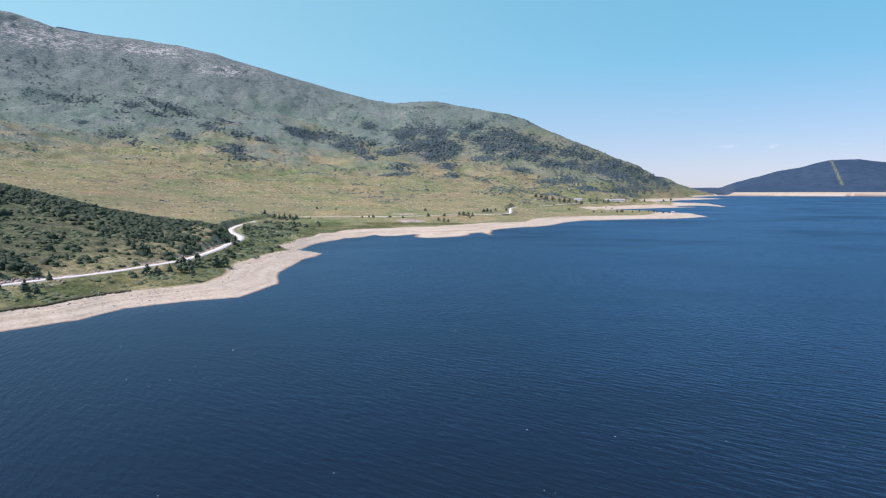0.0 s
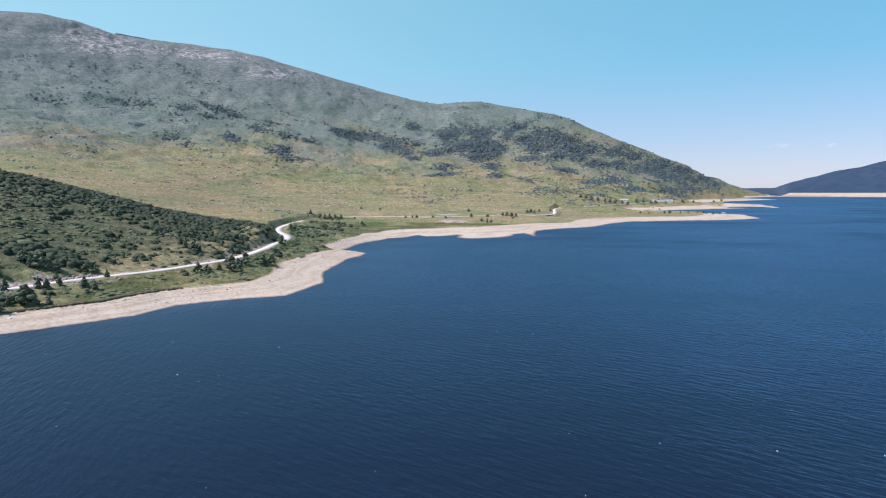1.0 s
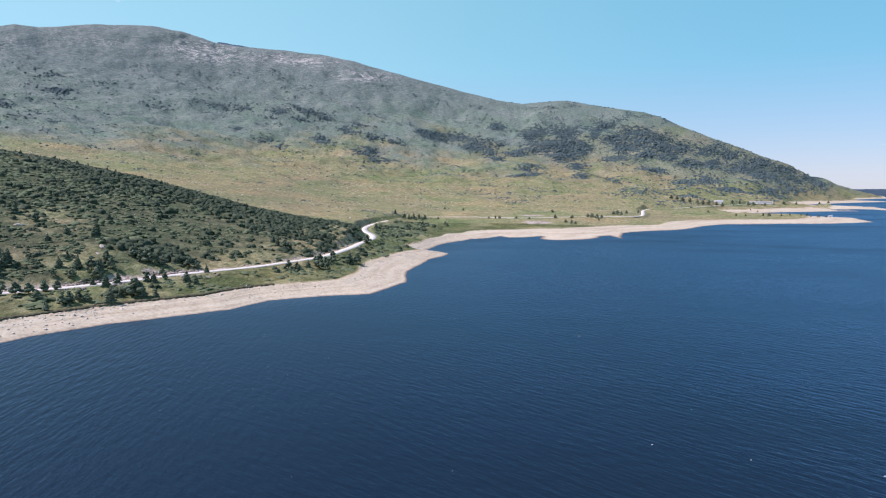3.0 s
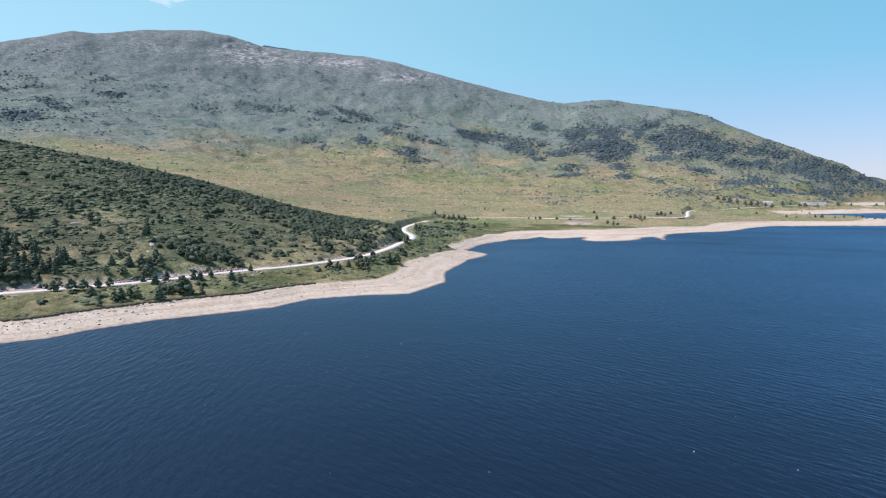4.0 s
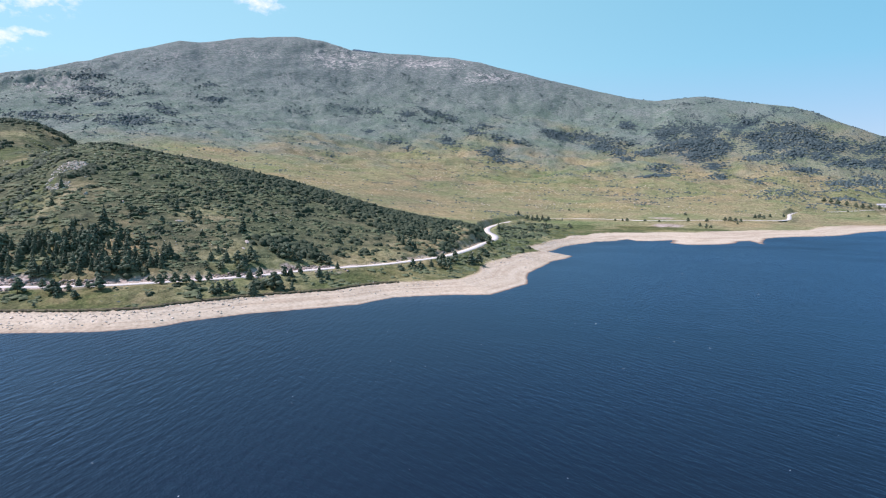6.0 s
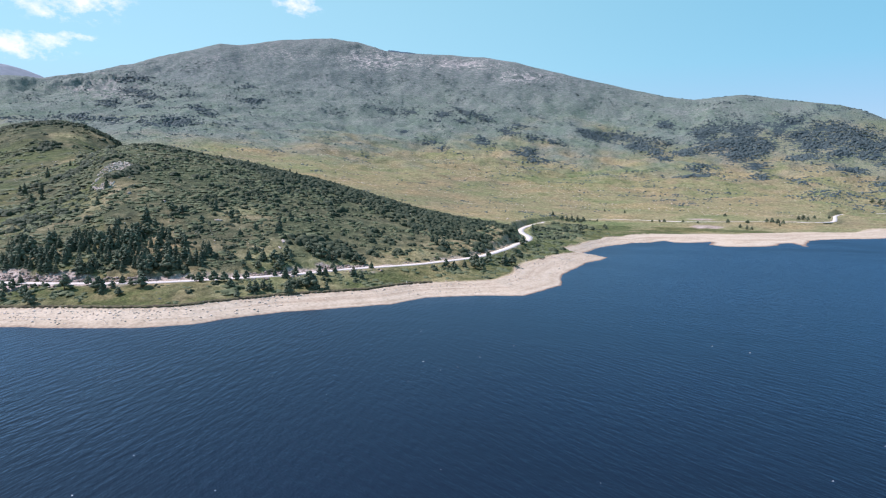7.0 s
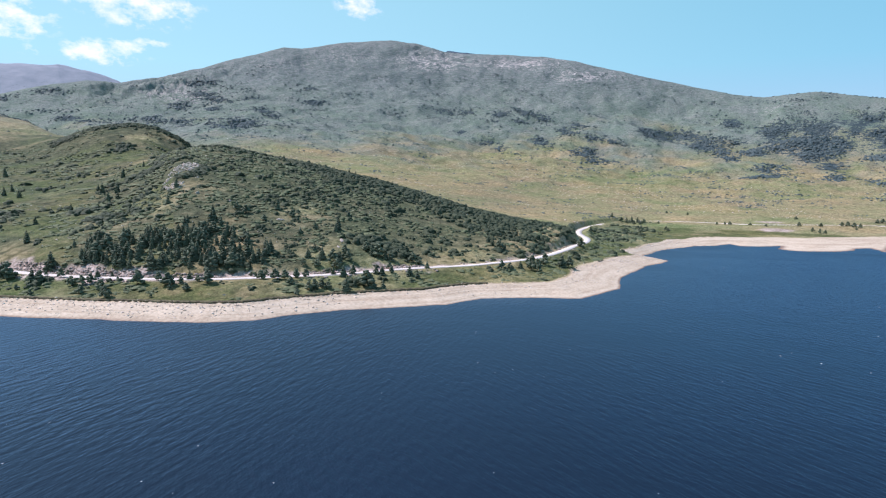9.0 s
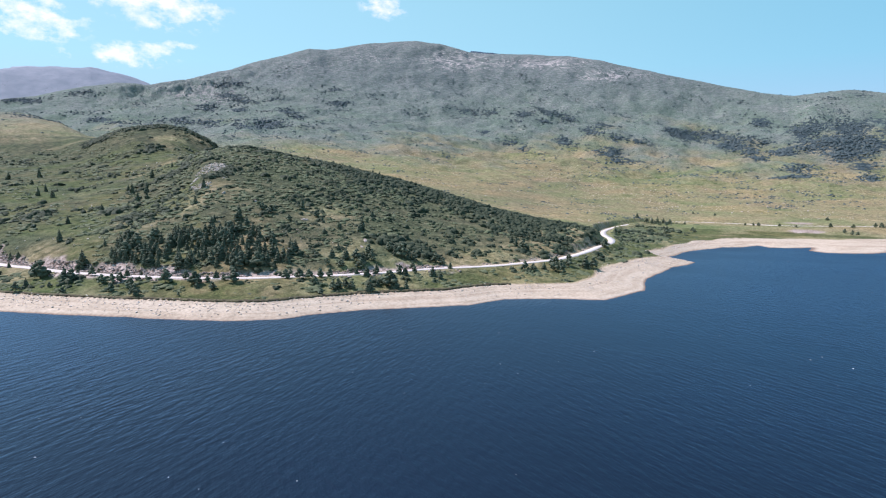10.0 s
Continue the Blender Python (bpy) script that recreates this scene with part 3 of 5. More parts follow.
def lie(x, y):
    """Height of the land, metres inland, and height above the filled lake's edge."""
    x, y = np.asarray(x, float), np.asarray(y, float)
    r, q = np.hypot(x, y), np.degrees(np.arctan2(x, y))
    back = (q < -75) | (q > 45)
    R, Z = columns(np.clip(q, -75, 44))
    z = steady_curve(R, Z, r)
    d, rise = shore_distance(x, y)
    d = d + (1.6 * fractal(x, y, 26, 3, 5) + 0.7 * fractal(x, y, 7, 2, 6)) * np.clip(r / 300, 1, 4)
    rough = smooth(230, 420, r) * 1.0 + smooth(700, 1600, r) * 13
    rough = rough * (1 - 0.85 * smooth(3000, 3500, r))
    rough = rough * (1 - smooth(23.5, 25, q) * smooth(3600, 3300, r))
    calm = 1 - 0.85 * np.exp(-((r - R[:, 11]) / 160) ** 2)
    z = z + rough * calm * fractal(x, y, 60 + 0.0 * r, 4, 2) + smooth(900, 1700, r) * calm * 20 * fractal(x, y, 260, 3, 8) * (1 - smooth(23.5, 25, q) * smooth(3600, 3300, r))
    z = z + 0.35 * fractal(x, y, 9, 3, 11) * smooth(3, 6, z)
    crag = np.exp(-((q + 55.5) / 6) ** 2) * np.exp(-((r - R[:, 11] + 190) / 150) ** 2) + 0.6 * np.exp(-((q + 33) / 4) ** 2) * np.exp(-((r - R[:, 11] + 150) / 90) ** 2)
    z = z + crag * calm * 46 * (0.35 - np.abs(fractal(x, y, 85, 5, 17, 0.62)) * 2)
    way = 1 - smooth(4.2, 9.0, line_distance(ROAD_LINE, x, y))
    z = z * (1 - way) + ROAD_Z * way
    # the bared shore, a small turf step at its top, then the land
    bare = np.where(d > 0, d * rise, d * 0.25)
    turf = np.maximum(d - POND / rise, 0)
    land = np.minimum(z, POND + np.minimum(turf * 1.3, 0.9) + turf * 0.58 + (turf / 60) ** 2)
    z = np.where(bare < POND, np.minimum(bare, z), land)
    z = np.where(d < 0, np.maximum(bare, -9), z)
    ring = np.where(r > 3000, (r - 3000) * 0.09, -9)
    z = np.where(back, np.where(r > 2900, np.maximum(ring, -9), np.minimum(z, np.where(d > 0, 200, -9))), z)
    return z, d, bare


def land_z(x, y):
    return lie(np.array([x], float), np.array([y], float))[0][0]


def link_mesh(name, verts, faces, mat, smoothed=True):
    me = bpy.data.meshes.new(name)
    me.from_pydata(verts, [], faces)
    me.materials.append(mat)
    if smoothed:
        me.shade_smooth()
    return new(name, me)


# one sheet of ground round the lake, finest towards the northern shore
bearings = np.concatenate([np.arange(-72, 38, 0.13), np.arange(38, 288, 3.0)])
ranges = np.concatenate([[60, 120], np.geomspace(165, 420, 180), np.geomspace(423, 1200, 125), np.geomspace(1206, 2900, 190), np.geomspace(2930, 4880, 40)])
NB, NR = len(bearings), len(ranges)
bb, rr_ = np.meshgrid(np.radians(bearings), ranges, indexing="ij")
gx, gy = (np.sin(bb) * rr_).ravel(), (np.cos(bb) * rr_).ravel()
gz, gd, gbare = (np.concatenate(p) for p in zip(*[lie(gx[k:k + 60000], gy[k:k + 60000]) for k in range(0, len(gx), 60000)]))
i, j = np.meshgrid(np.arange(NB), np.arange(NR - 1), indexing="ij")
i2 = (i + 1) % NB
quads = np.stack([i * NR + j, i * NR + j + 1, i2 * NR + j + 1, i2 * NR + j], -1).reshape(-1, 4)
me = bpy.data.meshes.new("ground")
me.vertices.add(len(gx))
me.vertices.foreach_set("co", np.stack([gx, gy, gz], -1).ravel())
me.loops.add(quads.size)
me.loops.foreach_set("vertex_index", quads.ravel())
me.polygons.add(len(quads))
me.polygons.foreach_set("loop_start", np.arange(len(quads)) * 4)
me.update(calc_edges=True)
me.validate()
me.shade_smooth()
me.materials.append(GROUND)
gr, gq = np.hypot(gx, gy), np.degrees(np.arctan2(gx, gy))
n60, n200 = fractal(gx, gy, 60, 4, 21), fractal(gx, gy, 220, 4, 33)


def put(name, values):
    a = me.attributes.new(name, "FLOAT", "POINT")
    a.data.foreach_set("value", np.clip(values, 0, 1).astype(np.float32))


gel = (gz - 40.5) / gr
groad = line_distance(ROAD_LINE, gx, gy)
n25, n9 = fractal(gx, gy, 25, 3, 44), fractal(gx, gy, 9, 3, 55)


def spot(cq, ce, wq, we):
    """A soft oval on the slopes, by bearing and rise from the lake's middle."""
    return np.exp(-((gq - cq) / wq) ** 2 - ((gel - ce) / we) ** 2)


uphill = gr - curve(ROAD_R, gq)
cutting = smooth(2.6, 3.4, groad) * (1 - smooth(6.2, 8.4, groad + 5 * n9)) * (1 - 0.6 * smooth(-28, -23, gq)) * (gq < -18.5)
cutting = cutting * np.where(uphill > 0, smooth(-0.55, -0.15, n25 + 0.35 * smooth(-30, -40, gq)), smooth(-0.15, 0.12, n25) * (gq < -32))
clay = 1.3 * np.exp(-(((gx + 36) / 16) ** 2 + ((gy - 656) / 15) ** 2)) + 1.1 * np.exp(-((gx + 48) / 15) ** 2 - ((gy - 731) / 9) ** 2)
dam = (gq > 23.6) & (gq < 60) & (gr > 2450) & (gr < 3240)
put("shore", np.where(dam, 1.0, 1 - smooth(POND - 0.15, POND + 0.1, np.where(gd < 0, 0, gbare) + 0.25 * n60)))
put("wet", 1 - smooth(0.02, 0.22, gbare))
belt = curve([(-17, .105), (-13, .095), (-10, .083), (-5, .070), (0, .074), (5, .068), (10, .046), (15, .026), (20, .012), (24, .0)], gq)
wide = curve([(-17, .006), (-13, .012), (-10, .018), (-5, .026), (0, .034), (5, .036), (10, .040), (15, .026), (20, .016), (24, .010)], gq)
flank = smooth(-0.006, 0.006, gel - belt + 0.85 * wide + 0.010 * n60) * smooth(-13, -6, gq) * (gr > 1300)
put("heath", np.maximum(smooth(0.022, 0.104, gel + 0.035 * n200 + 0.035 * n60) * smooth(900, 1500, gr), 0.50 * flank))
first = np.interp(gq, *np.array(HILL).T[:2])
moor_hill = smooth(5, 14, uphill) * (1 - smooth(10, 45, gr - first)) * smooth(-60, -54, gq) * (1 - smooth(-29, -21, gq)) * smooth(-0.75, -0.15, n60 + 0.6 * n25)
moor_west = (gq < -54) * (gr < 1000) * smooth(5, 14, uphill) * smooth(-0.8, -0.1, n60 + 0.6 * n25)
put("moor", (0.92 - 0.15 * smooth(-42, -30, gq)) * np.maximum(moor_hill, moor_west))
put("lush", np.maximum((gr < 640) * (uphill < -2) * smooth(-0.5, 0.1, n25), 0.75 * smooth(-0.3, 0.25, n25 - 0.4 * n60) * (gq < -55) * (gr < 700)))
put("rock", smooth(300, 700, gz + 170 * n200) * 0.32 + 0.10 * spot(-24, 0.199, 4, 0.006)  + 0.38 * spot(-54.5, 0.137, 6, 0.024) + 0.2 * spot(-4, 0.105, 2, 0.006))
put("vein", (gr > 1500) * (0.9 * spot(-24.5, 0.197, 4.5, 0.010) + 0.8 * spot(-19, 0.176, 3, 0.009) + 0.9 * spot(-32.6, 0.203, 3.0, 0.018) + 0.5 * spot(-40, 0.205, 3, 0.012) + 0.4 * spot(-46, 0.19, 3, 0.014) + 0.5 * spot(-55, 0.135, 5, 0.02) + 0.45 * spot(-4, 0.115, 3, 0.01) + 0.12 * smooth(0.13, 0.18, gel + 0.03 * n200)))
# where haze blue goes: beyond 3230 m, apart from the cleared strip
put("farwood_haze", smooth(3230, 3330, gr) * (np.where(gq > 20, 0.9, 0.0) * (1 - 0.95 * np.exp(-((gq - 31.9 - (0.035 - gel) * 25) / 0.12) ** 2) * (gel > 0.0)) + np.where(np.abs(gq + 29.5) < 6, 0.9, 0.0)))
put("earth", np.maximum(cutting, smooth(0.35, 0.8, clay + 0.4 * n9)))
crags = patches(gq, gel) * (gr > 700)
wooded = smooth(24.3, 25.5, gq) * smooth(3230, 3330, gr) * (gq < 60)
strip = np.exp(-((gq - 31.9 - (0.035 - gel) * 25) / 0.12) ** 2) * (gel > 0.0)
put("scrub", wooded * (1 - strip) + (0.70 + 0.18 * smooth(-16, -13, gq) - 0.20 * smooth(-8, 2, gq)) * crags * (gr < 3200) + 0.34 * smooth(0.0, 0.5, n60) * smooth(0.045, 0.08, gel) * smooth(0.17, 0.14, gel) * (gr > 1300) + 0.30 * smooth(-10, 0, gq) * smooth(0.0, 0.02, gel) * (gr > 1700))
# painted haze grows with distance, on the left far mountain only
put("pale_haze", smooth(3000, 3300, gr) * (gq < -45))
put("high", smooth(0.10, 0.19, gel + 0.03 * n200) * (gr > 1500))
ground = tagged(new("ground", me), "meadow, heath and pale bared lake shore below a mountain", "ground", kind="structure")

# the lake's surface
ring = np.radians(np.arange(0, 360, 5.0))
wv = [(0, 0, 0)] + [(math.sin(a) * 4890, math.cos(a) * 4890, 0) for a in ring]
wf = [(0, 1 + (k + 1) % len(ring), 1 + k) for k in range(len(ring))]
lake = tagged(link_mesh("water", wv, wf, WATER, False), "dark blue lake with fine wind ripples", "lake", kind="structure")

# ---------------------------------------------------------------- helpers for things
def array_mesh(name, verts, tris, mat, smoothed=True):
    verts, tris = np.asarray(verts, np.float32), np.asarray(tris, np.int32)
    m = bpy.data.meshes.new(name)
    m.vertices.add(len(verts))
    m.vertices.foreach_set("co", verts.ravel())
    m.loops.add(tris.size)
    m.loops.foreach_set("vertex_index", tris.ravel())
    m.polygons.add(len(tris))
    m.polygons.foreach_set("loop_start", np.arange(len(tris), dtype=np.int32) * tris.shape[1])
    m.update(calc_edges=True)
    m.validate()
    if smoothed:
        m.shade_smooth()
    m.materials.append(mat)
    return m


def part(name, mesh, parent, label=""):
    ob = new(name, mesh)
    ob.parent = parent
    return tagged(ob, label) if label else ob


def foliage(name, dark, light, scale):
    m, nt, b = material(name, 0.8)
    b.inputs["Specular IOR Level"].default_value = 0.15
    co = nt.nodes.new("ShaderNodeNewGeometry")
    isl = co.outputs["Random Per Island"]
    who = nt.nodes.new("ShaderNodeObjectInfo").outputs["Random"]
    n = noise_tex(nt, co.outputs["Position"], scale, 3.0, 0.6)
    f = calc(nt, "ADD", calc(nt, "MULTIPLY", n, 0.7), calc(nt, "MULTIPLY", calc(nt, "ADD", isl, who), 0.22))
    nt.links.new(ramp(nt, f, [(0.28, dark), (0.85, light)]), b.inputs["Base Color"])
    bump(nt, b, n, 0.6, 0.4)
    return m


NEEDLES = foliage("conifer_needles", (0.056, 0.078, 0.050), (0.165, 0.190, 0.112), 1.6)
SCRUB = foliage("dwarf_pine_needles", (0.028, 0.044, 0.025), (0.086, 0.104, 0.054), 0.8)
# scrub for the distant slopes: haze painted in as lighter, bluer needles
HAZY_SCRUB = foliage("hazy_pine_needles", (0.040, 0.064, 0.064), (0.086, 0.118, 0.110), 0.5)
LOWSCRUB = foliage("juniper_mat", (0.058, 0.082, 0.038), (0.132, 0.154, 0.076), 0.7)
BARK, nt, b = material("bark", 0.95)
nt.links.new(ramp(nt, noise_tex(nt, coords(nt), 6.0), [(0.3, (0.07, 0.045, 0.03)), (0.7, (0.19, 0.14, 0.10))]), b.inputs["Base Color"])
STONE, nt, b = material("granite", 0.9)
geo = nt.nodes.new("ShaderNodeNewGeometry")
sn = noise_tex(nt, geo.outputs["Position"], 1.7, 5.0, 0.65)
sf = calc(nt, "ADD", calc(nt, "MULTIPLY", sn, 0.8), calc(nt, "MULTIPLY", geo.outputs["Random Per Island"], 0.3))
nt.links.new(ramp(nt, sf, [(0.3, (0.44, 0.38, 0.30)), (0.6, (0.62, 0.55, 0.45)), (0.85, (0.70, 0.64, 0.55))]), b.inputs["Base Color"])
bump(nt, b, sn, 0.7, 0.3)
RUBBLE, nt, b = material("broken_granite", 0.95)
geo = nt.nodes.new("ShaderNodeNewGeometry")
sn = noise_tex(nt, geo.outputs["Position"], 1.5, 5.0, 0.65)
sf = calc(nt, "ADD", calc(nt, "MULTIPLY", sn, 0.8), calc(nt, "MULTIPLY", geo.outputs["Random Per Island"], 0.3))
nt.links.new(ramp(nt, sf, [(0.3, (0.15, 0.120, 0.095)), (0.55, (0.35, 0.285, 0.235)), (0.85, (0.50, 0.425, 0.36))]), b.inputs["Base Color"])
bump(nt, b, sn, 0.7, 0.3)

# ---------------------------------------------------------------- the road
def ribbon(line, width, lift):
    """A strip along a line, smoothed, with a cambered top and short sides."""
    dense = []
    for k in range(len(line) - 1):
        p0, p1, p2, p3 = line[max(k - 1, 0)], line[k], line[k + 1], line[min(k + 2, len(line) - 1)]
        n = max(2, int(np.hypot(*(p2 - p1)) / 3))
        for t in np.arange(n) / n:
            dense.append(0.5 * (2 * p1 + (p2 - p0) * t + (2 * p0 - 5 * p1 + 4 * p2 - p3) * t * t + (3 * p1 - p0 - 3 * p2 + p3) * t ** 3))
    dense = np.array(dense)
    tang = np.gradient(dense, axis=0)
    tang /= np.hypot(tang[:, 0], tang[:, 1])[:, None]
    side = np.stack([-tang[:, 1], tang[:, 0]], -1)
    edge = 1 + 0.10 * fractal(dense[:, 0], dense[:, 1], 7, 2, 9)
    verts, faces = [], []
    z = lie(dense[:, 0], dense[:, 1])[0]
    z = np.convolve(np.pad(z, 4, mode="edge"), np.ones(9) / 9, mode="valid") + lift
    for k in range(len(dense)):
        for u, dz in ((-0.5, -0.6), (-0.49, -0.03), (0, 0.03), (0.49, -0.03), (0.5, -0.6)):
            p = dense[k] + side[k] * u * width * edge[k]
            verts.append((p[0], p[1], z[k] + dz))
    for k in range(len(dense) - 1):
        for c in range(4):
            faces.append((k * 5 + c, k * 5 + c + 1, k * 5 + c + 6, k * 5 + c + 5))
    return verts, faces


rv, rf = ribbon(ROAD_LINE, 4.7, 0.12)
tagged(link_mesh("road", rv, rf, ROAD), "narrow pale worn road along the lake shore", "road", kind="structure")

# ---------------------------------------------------------------- conifers
def cone_trunk(height, r0, rng):
    v, f = [], []
    n = 6
    for k, (t, r) in enumerate(((0, 1.25), (0.06, 1.0), (0.5, 0.6), (0.97, 0.08))):
        ox, oy = rng.uniform(-0.01, 0.01, 2) * k
        for a in range(n):
            an = a * 2 * math.pi / n
            v.append((math.cos(an) * r0 * r + ox, math.sin(an) * r0 * r + oy, t * height - (0.06 if k == 0 else 0)))
    for k in range(3):
        for a in range(n):
            p, q = k * n + a, k * n + (a + 1) % n
            f += [(p, q, q + n), (p, q + n, p + n)]
    return v, f


def tuft(v, f, base, ang, length, droop, width, thick, rng):
    """One tuft of needled twigs, pointing outward and a little down."""
    c, t = math.cos(ang), math.sin(ang)
    k = len(v)
    bx, by, bz = base
    for along, side, up in ((0.0, 0, 0), (1.0, 0, 0), (0.55, 1, -0.1), (0.5, -1, -0.1), (0.42, 0, 1), (0.6, 0, -0.9)):
        a = length * along * rng.uniform(0.85, 1.15)
        w = width * side * rng.uniform(0.7, 1.3)
        v.append((bx + c * a - t * w, by + t * a + c * w, bz - droop * along + thick * up * rng.uniform(0.7, 1.3)))
    f += [(k, k + 2, k + 4), (k + 2, k + 1, k + 4), (k + 1, k + 3, k + 4), (k + 3, k, k + 4), (k + 2, k, k + 5), (k + 1, k + 2, k + 5), (k + 3, k + 1, k + 5), (k, k + 3, k + 5)]


def spruce_crown(seed, girth, low, ragged):
    """Whorls of tufts on an uneven cone, open between the whorls."""
    rng = np.random.default_rng(seed)
    v, f = [], []
    layers = 13
    for k in range(layers):
        t = k / (layers - 1)
        z = low + (0.96 - low) * t ** 0.92
        reach = girth * ((1 - t) ** 0.8 + 0.06) * rng.uniform(1 - ragged, 1 + ragged)
        n = int(round(9 - 5.5 * t))
        turn = rng.uniform(0, 6.28)
        for a in range(n):
            if rng.random() < 0.08:
                continue
            ln = reach * rng.uniform(0.65, 1.2)
            start = ln * 0.12
            an = turn + a * 6.283 / n + rng.uniform(-0.3, 0.3)
            tuft(v, f, (math.cos(an) * start, math.sin(an) * start, z + rng.uniform(-0.025, 0.025)), an, ln - start, ln * rng.uniform(0.1, 0.35), ln * rng.uniform(0.34, 0.5) + 0.01, 0.05 + 0.02 * (1 - t), rng)
    tuft(v, f, (0, 0, 0.90), 0.0, 0.02, -0.13, 0.02, 0.05, rng)
    return v, f


def clump(v, f, c, r, rng, rings=3, around=7, flat=0.8):
    """An uneven tuft of needles or leaves."""
    k = len(v)
    v.append((c[0], c[1], c[2] + r * flat * rng.uniform(0.85, 1.2)))
    for i in range(1, rings + 1):
        th = math.pi * i / (rings + 1)
        for a in range(around):
            an = (a + 0.5 * (i % 2)) * 6.283 / around
            q = r * rng.uniform(0.62, 1.25)
            v.append((c[0] + q * math.sin(th) * math.cos(an), c[1] + q * math.sin(th) * math.sin(an), c[2] + q * flat * math.cos(th)))
    v.append((c[0], c[1], c[2] - r * flat * 0.8))
    for a in range(around):
        f.append((k, k + 1 + a, k + 1 + (a + 1) % around))
    for i in range(rings - 1):
        for a in range(around):
            p, q = k + 1 + i * around + a, k + 1 + i * around + (a + 1) % around
            f += [(p, p + around, q + around), (p, q + around, q)]
    last = k + 1 + rings * around
    for a in range(around):
        f.append((last, last - around + (a + 1) % around, last - around + a))


def pine_crown(seed, girth, low):
    rng = np.random.default_rng(seed)
    v, f = [], []
    for _ in range(40):
        t = rng.uniform(0, 1)
        an, q = rng.uniform(0, 6.283), girth * math.sqrt(rng.uniform(0, 1)) * (1 - t) ** 0.55
        clump(v, f, (math.cos(an) * q, math.sin(an) * q, low + (0.93 - low) * t), 0.13 * (1.25 - 0.7 * t) * rng.uniform(0.8, 1.25), rng, 2, 6, 0.75)
    return v, f


def tree_kind(name, crown, label, girth_trunk, seed):
    root = new(name)
    tagged(root, label, "tree", "conifers by the lake")
    rng = np.random.default_rng(seed)
    tv, tf = cone_trunk(1.0, girth_trunk, rng)
    part("trunk", array_mesh("trunk", tv, tf, BARK), root)
    cv, cf = crown
    part("crown", array_mesh("crown", cv, cf, NEEDLES, False), root)
    return root


KINDS = [tree_kind("spruce_tree", spruce_crown(s, g, lo, 0.15), "dark green spruce with drooping boughs on the slope", 0.022, s)
         for s, g, lo in ((3, 0.29, 0.03), (4, 0.35, 0.03), (5, 0.25, 0.04), (6, 0.40, 0.02))]
KINDS += [tree_kind("pine_tree", pine_crown(s, g, lo), "dark green bushy pine with rounded crown", 0.025, s)
          for s, g, lo in ((11, 0.36, 0.16), (12, 0.42, 0.14), (13, 0.30, 0.20))]
# x, y, height
SHORE_TREES = [(-291, 112, 2.6), (-269, 111, 2.3), (-265, 111, 5.9), (-259, 110, 7.4), (-244, 112, 5.6), (-241, 113, 4.7), (-251, 120, 1.8), (-240, 120, 3.7), (-247, 126,
    1.8), (-227, 117, 3.8), (-224, 119, 3.8), (-222, 121, 3.8), (-228, 127, 3.1), (-215, 127, 1.7), (-205, 128, 5.4), (-227, 132, 1.8), (-259, 126, 7.0), (-260, 124,
    2.3), (-216, 114, 3.7), (-212, 119, 4.5), (-204, 116, 4.8), (-231, 105, 2.5), (-243, 106, 2.1), (-248, 97, 3.7), (-312, 121, 3.6), (-307, 122, 2.8), (-252, 102, 3.4),
    (-204, 123, 1.6), (-191, 124, 1.6)]
ROAD_TREES = [(-203, 135, 3.4), (-195, 133, 5.0), (-192, 132, 3.3), (-186, 134, 2.9), (-193, 137, 2.5), (-196, 143, 3.4), (-190, 142, 2.5), (-185, 142, 5.0), (-197, 153,
    6.3), (-181, 161, 2.2), (-175, 158, 3.9), (-179, 164, 3.1), (-171, 161, 4.3), (-168, 163, 3.9), (-163, 161, 3.4), (-167, 168, 4.0), (-185, 162, 1.8), (-156, 157,
    2.9), (-165, 171, 3.5), (-156, 163, 3.4), (-155, 165, 4.2), (-154, 168, 3.4), (-152, 169, 3.0), (-161, 182, 3.2), (-155, 181, 4.5), (-156, 188, 4.6), (-146, 172,
    5.5), (-144, 181, 6.6), (-142, 182, 5.2), (-147, 178, 3.1), (-149, 194, 4.2), (-147, 195, 3.7), (-138, 184, 3.5), (-146, 200, 3.3), (-140, 204, 4.2)]
BEND_TREES = [(-136, 204, 3.7), (-141, 219, 3.4), (-166, 190, 4.7), (-153, 208, 3.4), (-118, 244, 4.1), (-115, 246, 3.6), (-113, 253, 3.6), (-114, 264, 3.7), (-109, 256,
    6.7), (-106, 256, 6.2), (-109, 272, 6.0), (-103, 278, 6.6), (-101, 282, 5.5), (-121, 357, 5.5), (-154, 477, 5.4), (-131, 375, 3.6), (-130, 539, 6.8), (-119, 586,
    4.1), (-173, 632, 5.8), (-171, 646, 5.9), (-168, 655, 7.2), (-165, 667, 6.0), (-158, 664, 5.4), (-194, 671, 5.6)]
SLOPE_TREES = [(-294, 208, 6.3), (-232, 221, 7.3), (-378, 216, 8.0), (-343, 199, 6.0), (-413, 251, 7.3), (-362, 216, 7.1), (-393, 222, 5.3), (-237, 186, 8.1), (-229, 184,
    5.3), (-244, 178, 3.7), (-195, 224, 6.1), (-194, 221, 4.4), (-340, 203, 4.7), (-433, 194, 5.6), (-448, 192, 6.1), (-462, 203, 5.5), (-547, 236, 8.4), (-549, 215,
    6.3), (-506, 213, 4.3), (-329, 154, 4.7), (-299, 136, 5.8), (-268, 140, 3.5), (-255, 140, 7.3), (-247, 137, 3.8), (-253, 144, 4.9), (-344, 179, 4.4), (-426, 275,
    4.3), (-277, 191, 4.7), (-398, 235, 4.7), (-253, 208, 2.3)]
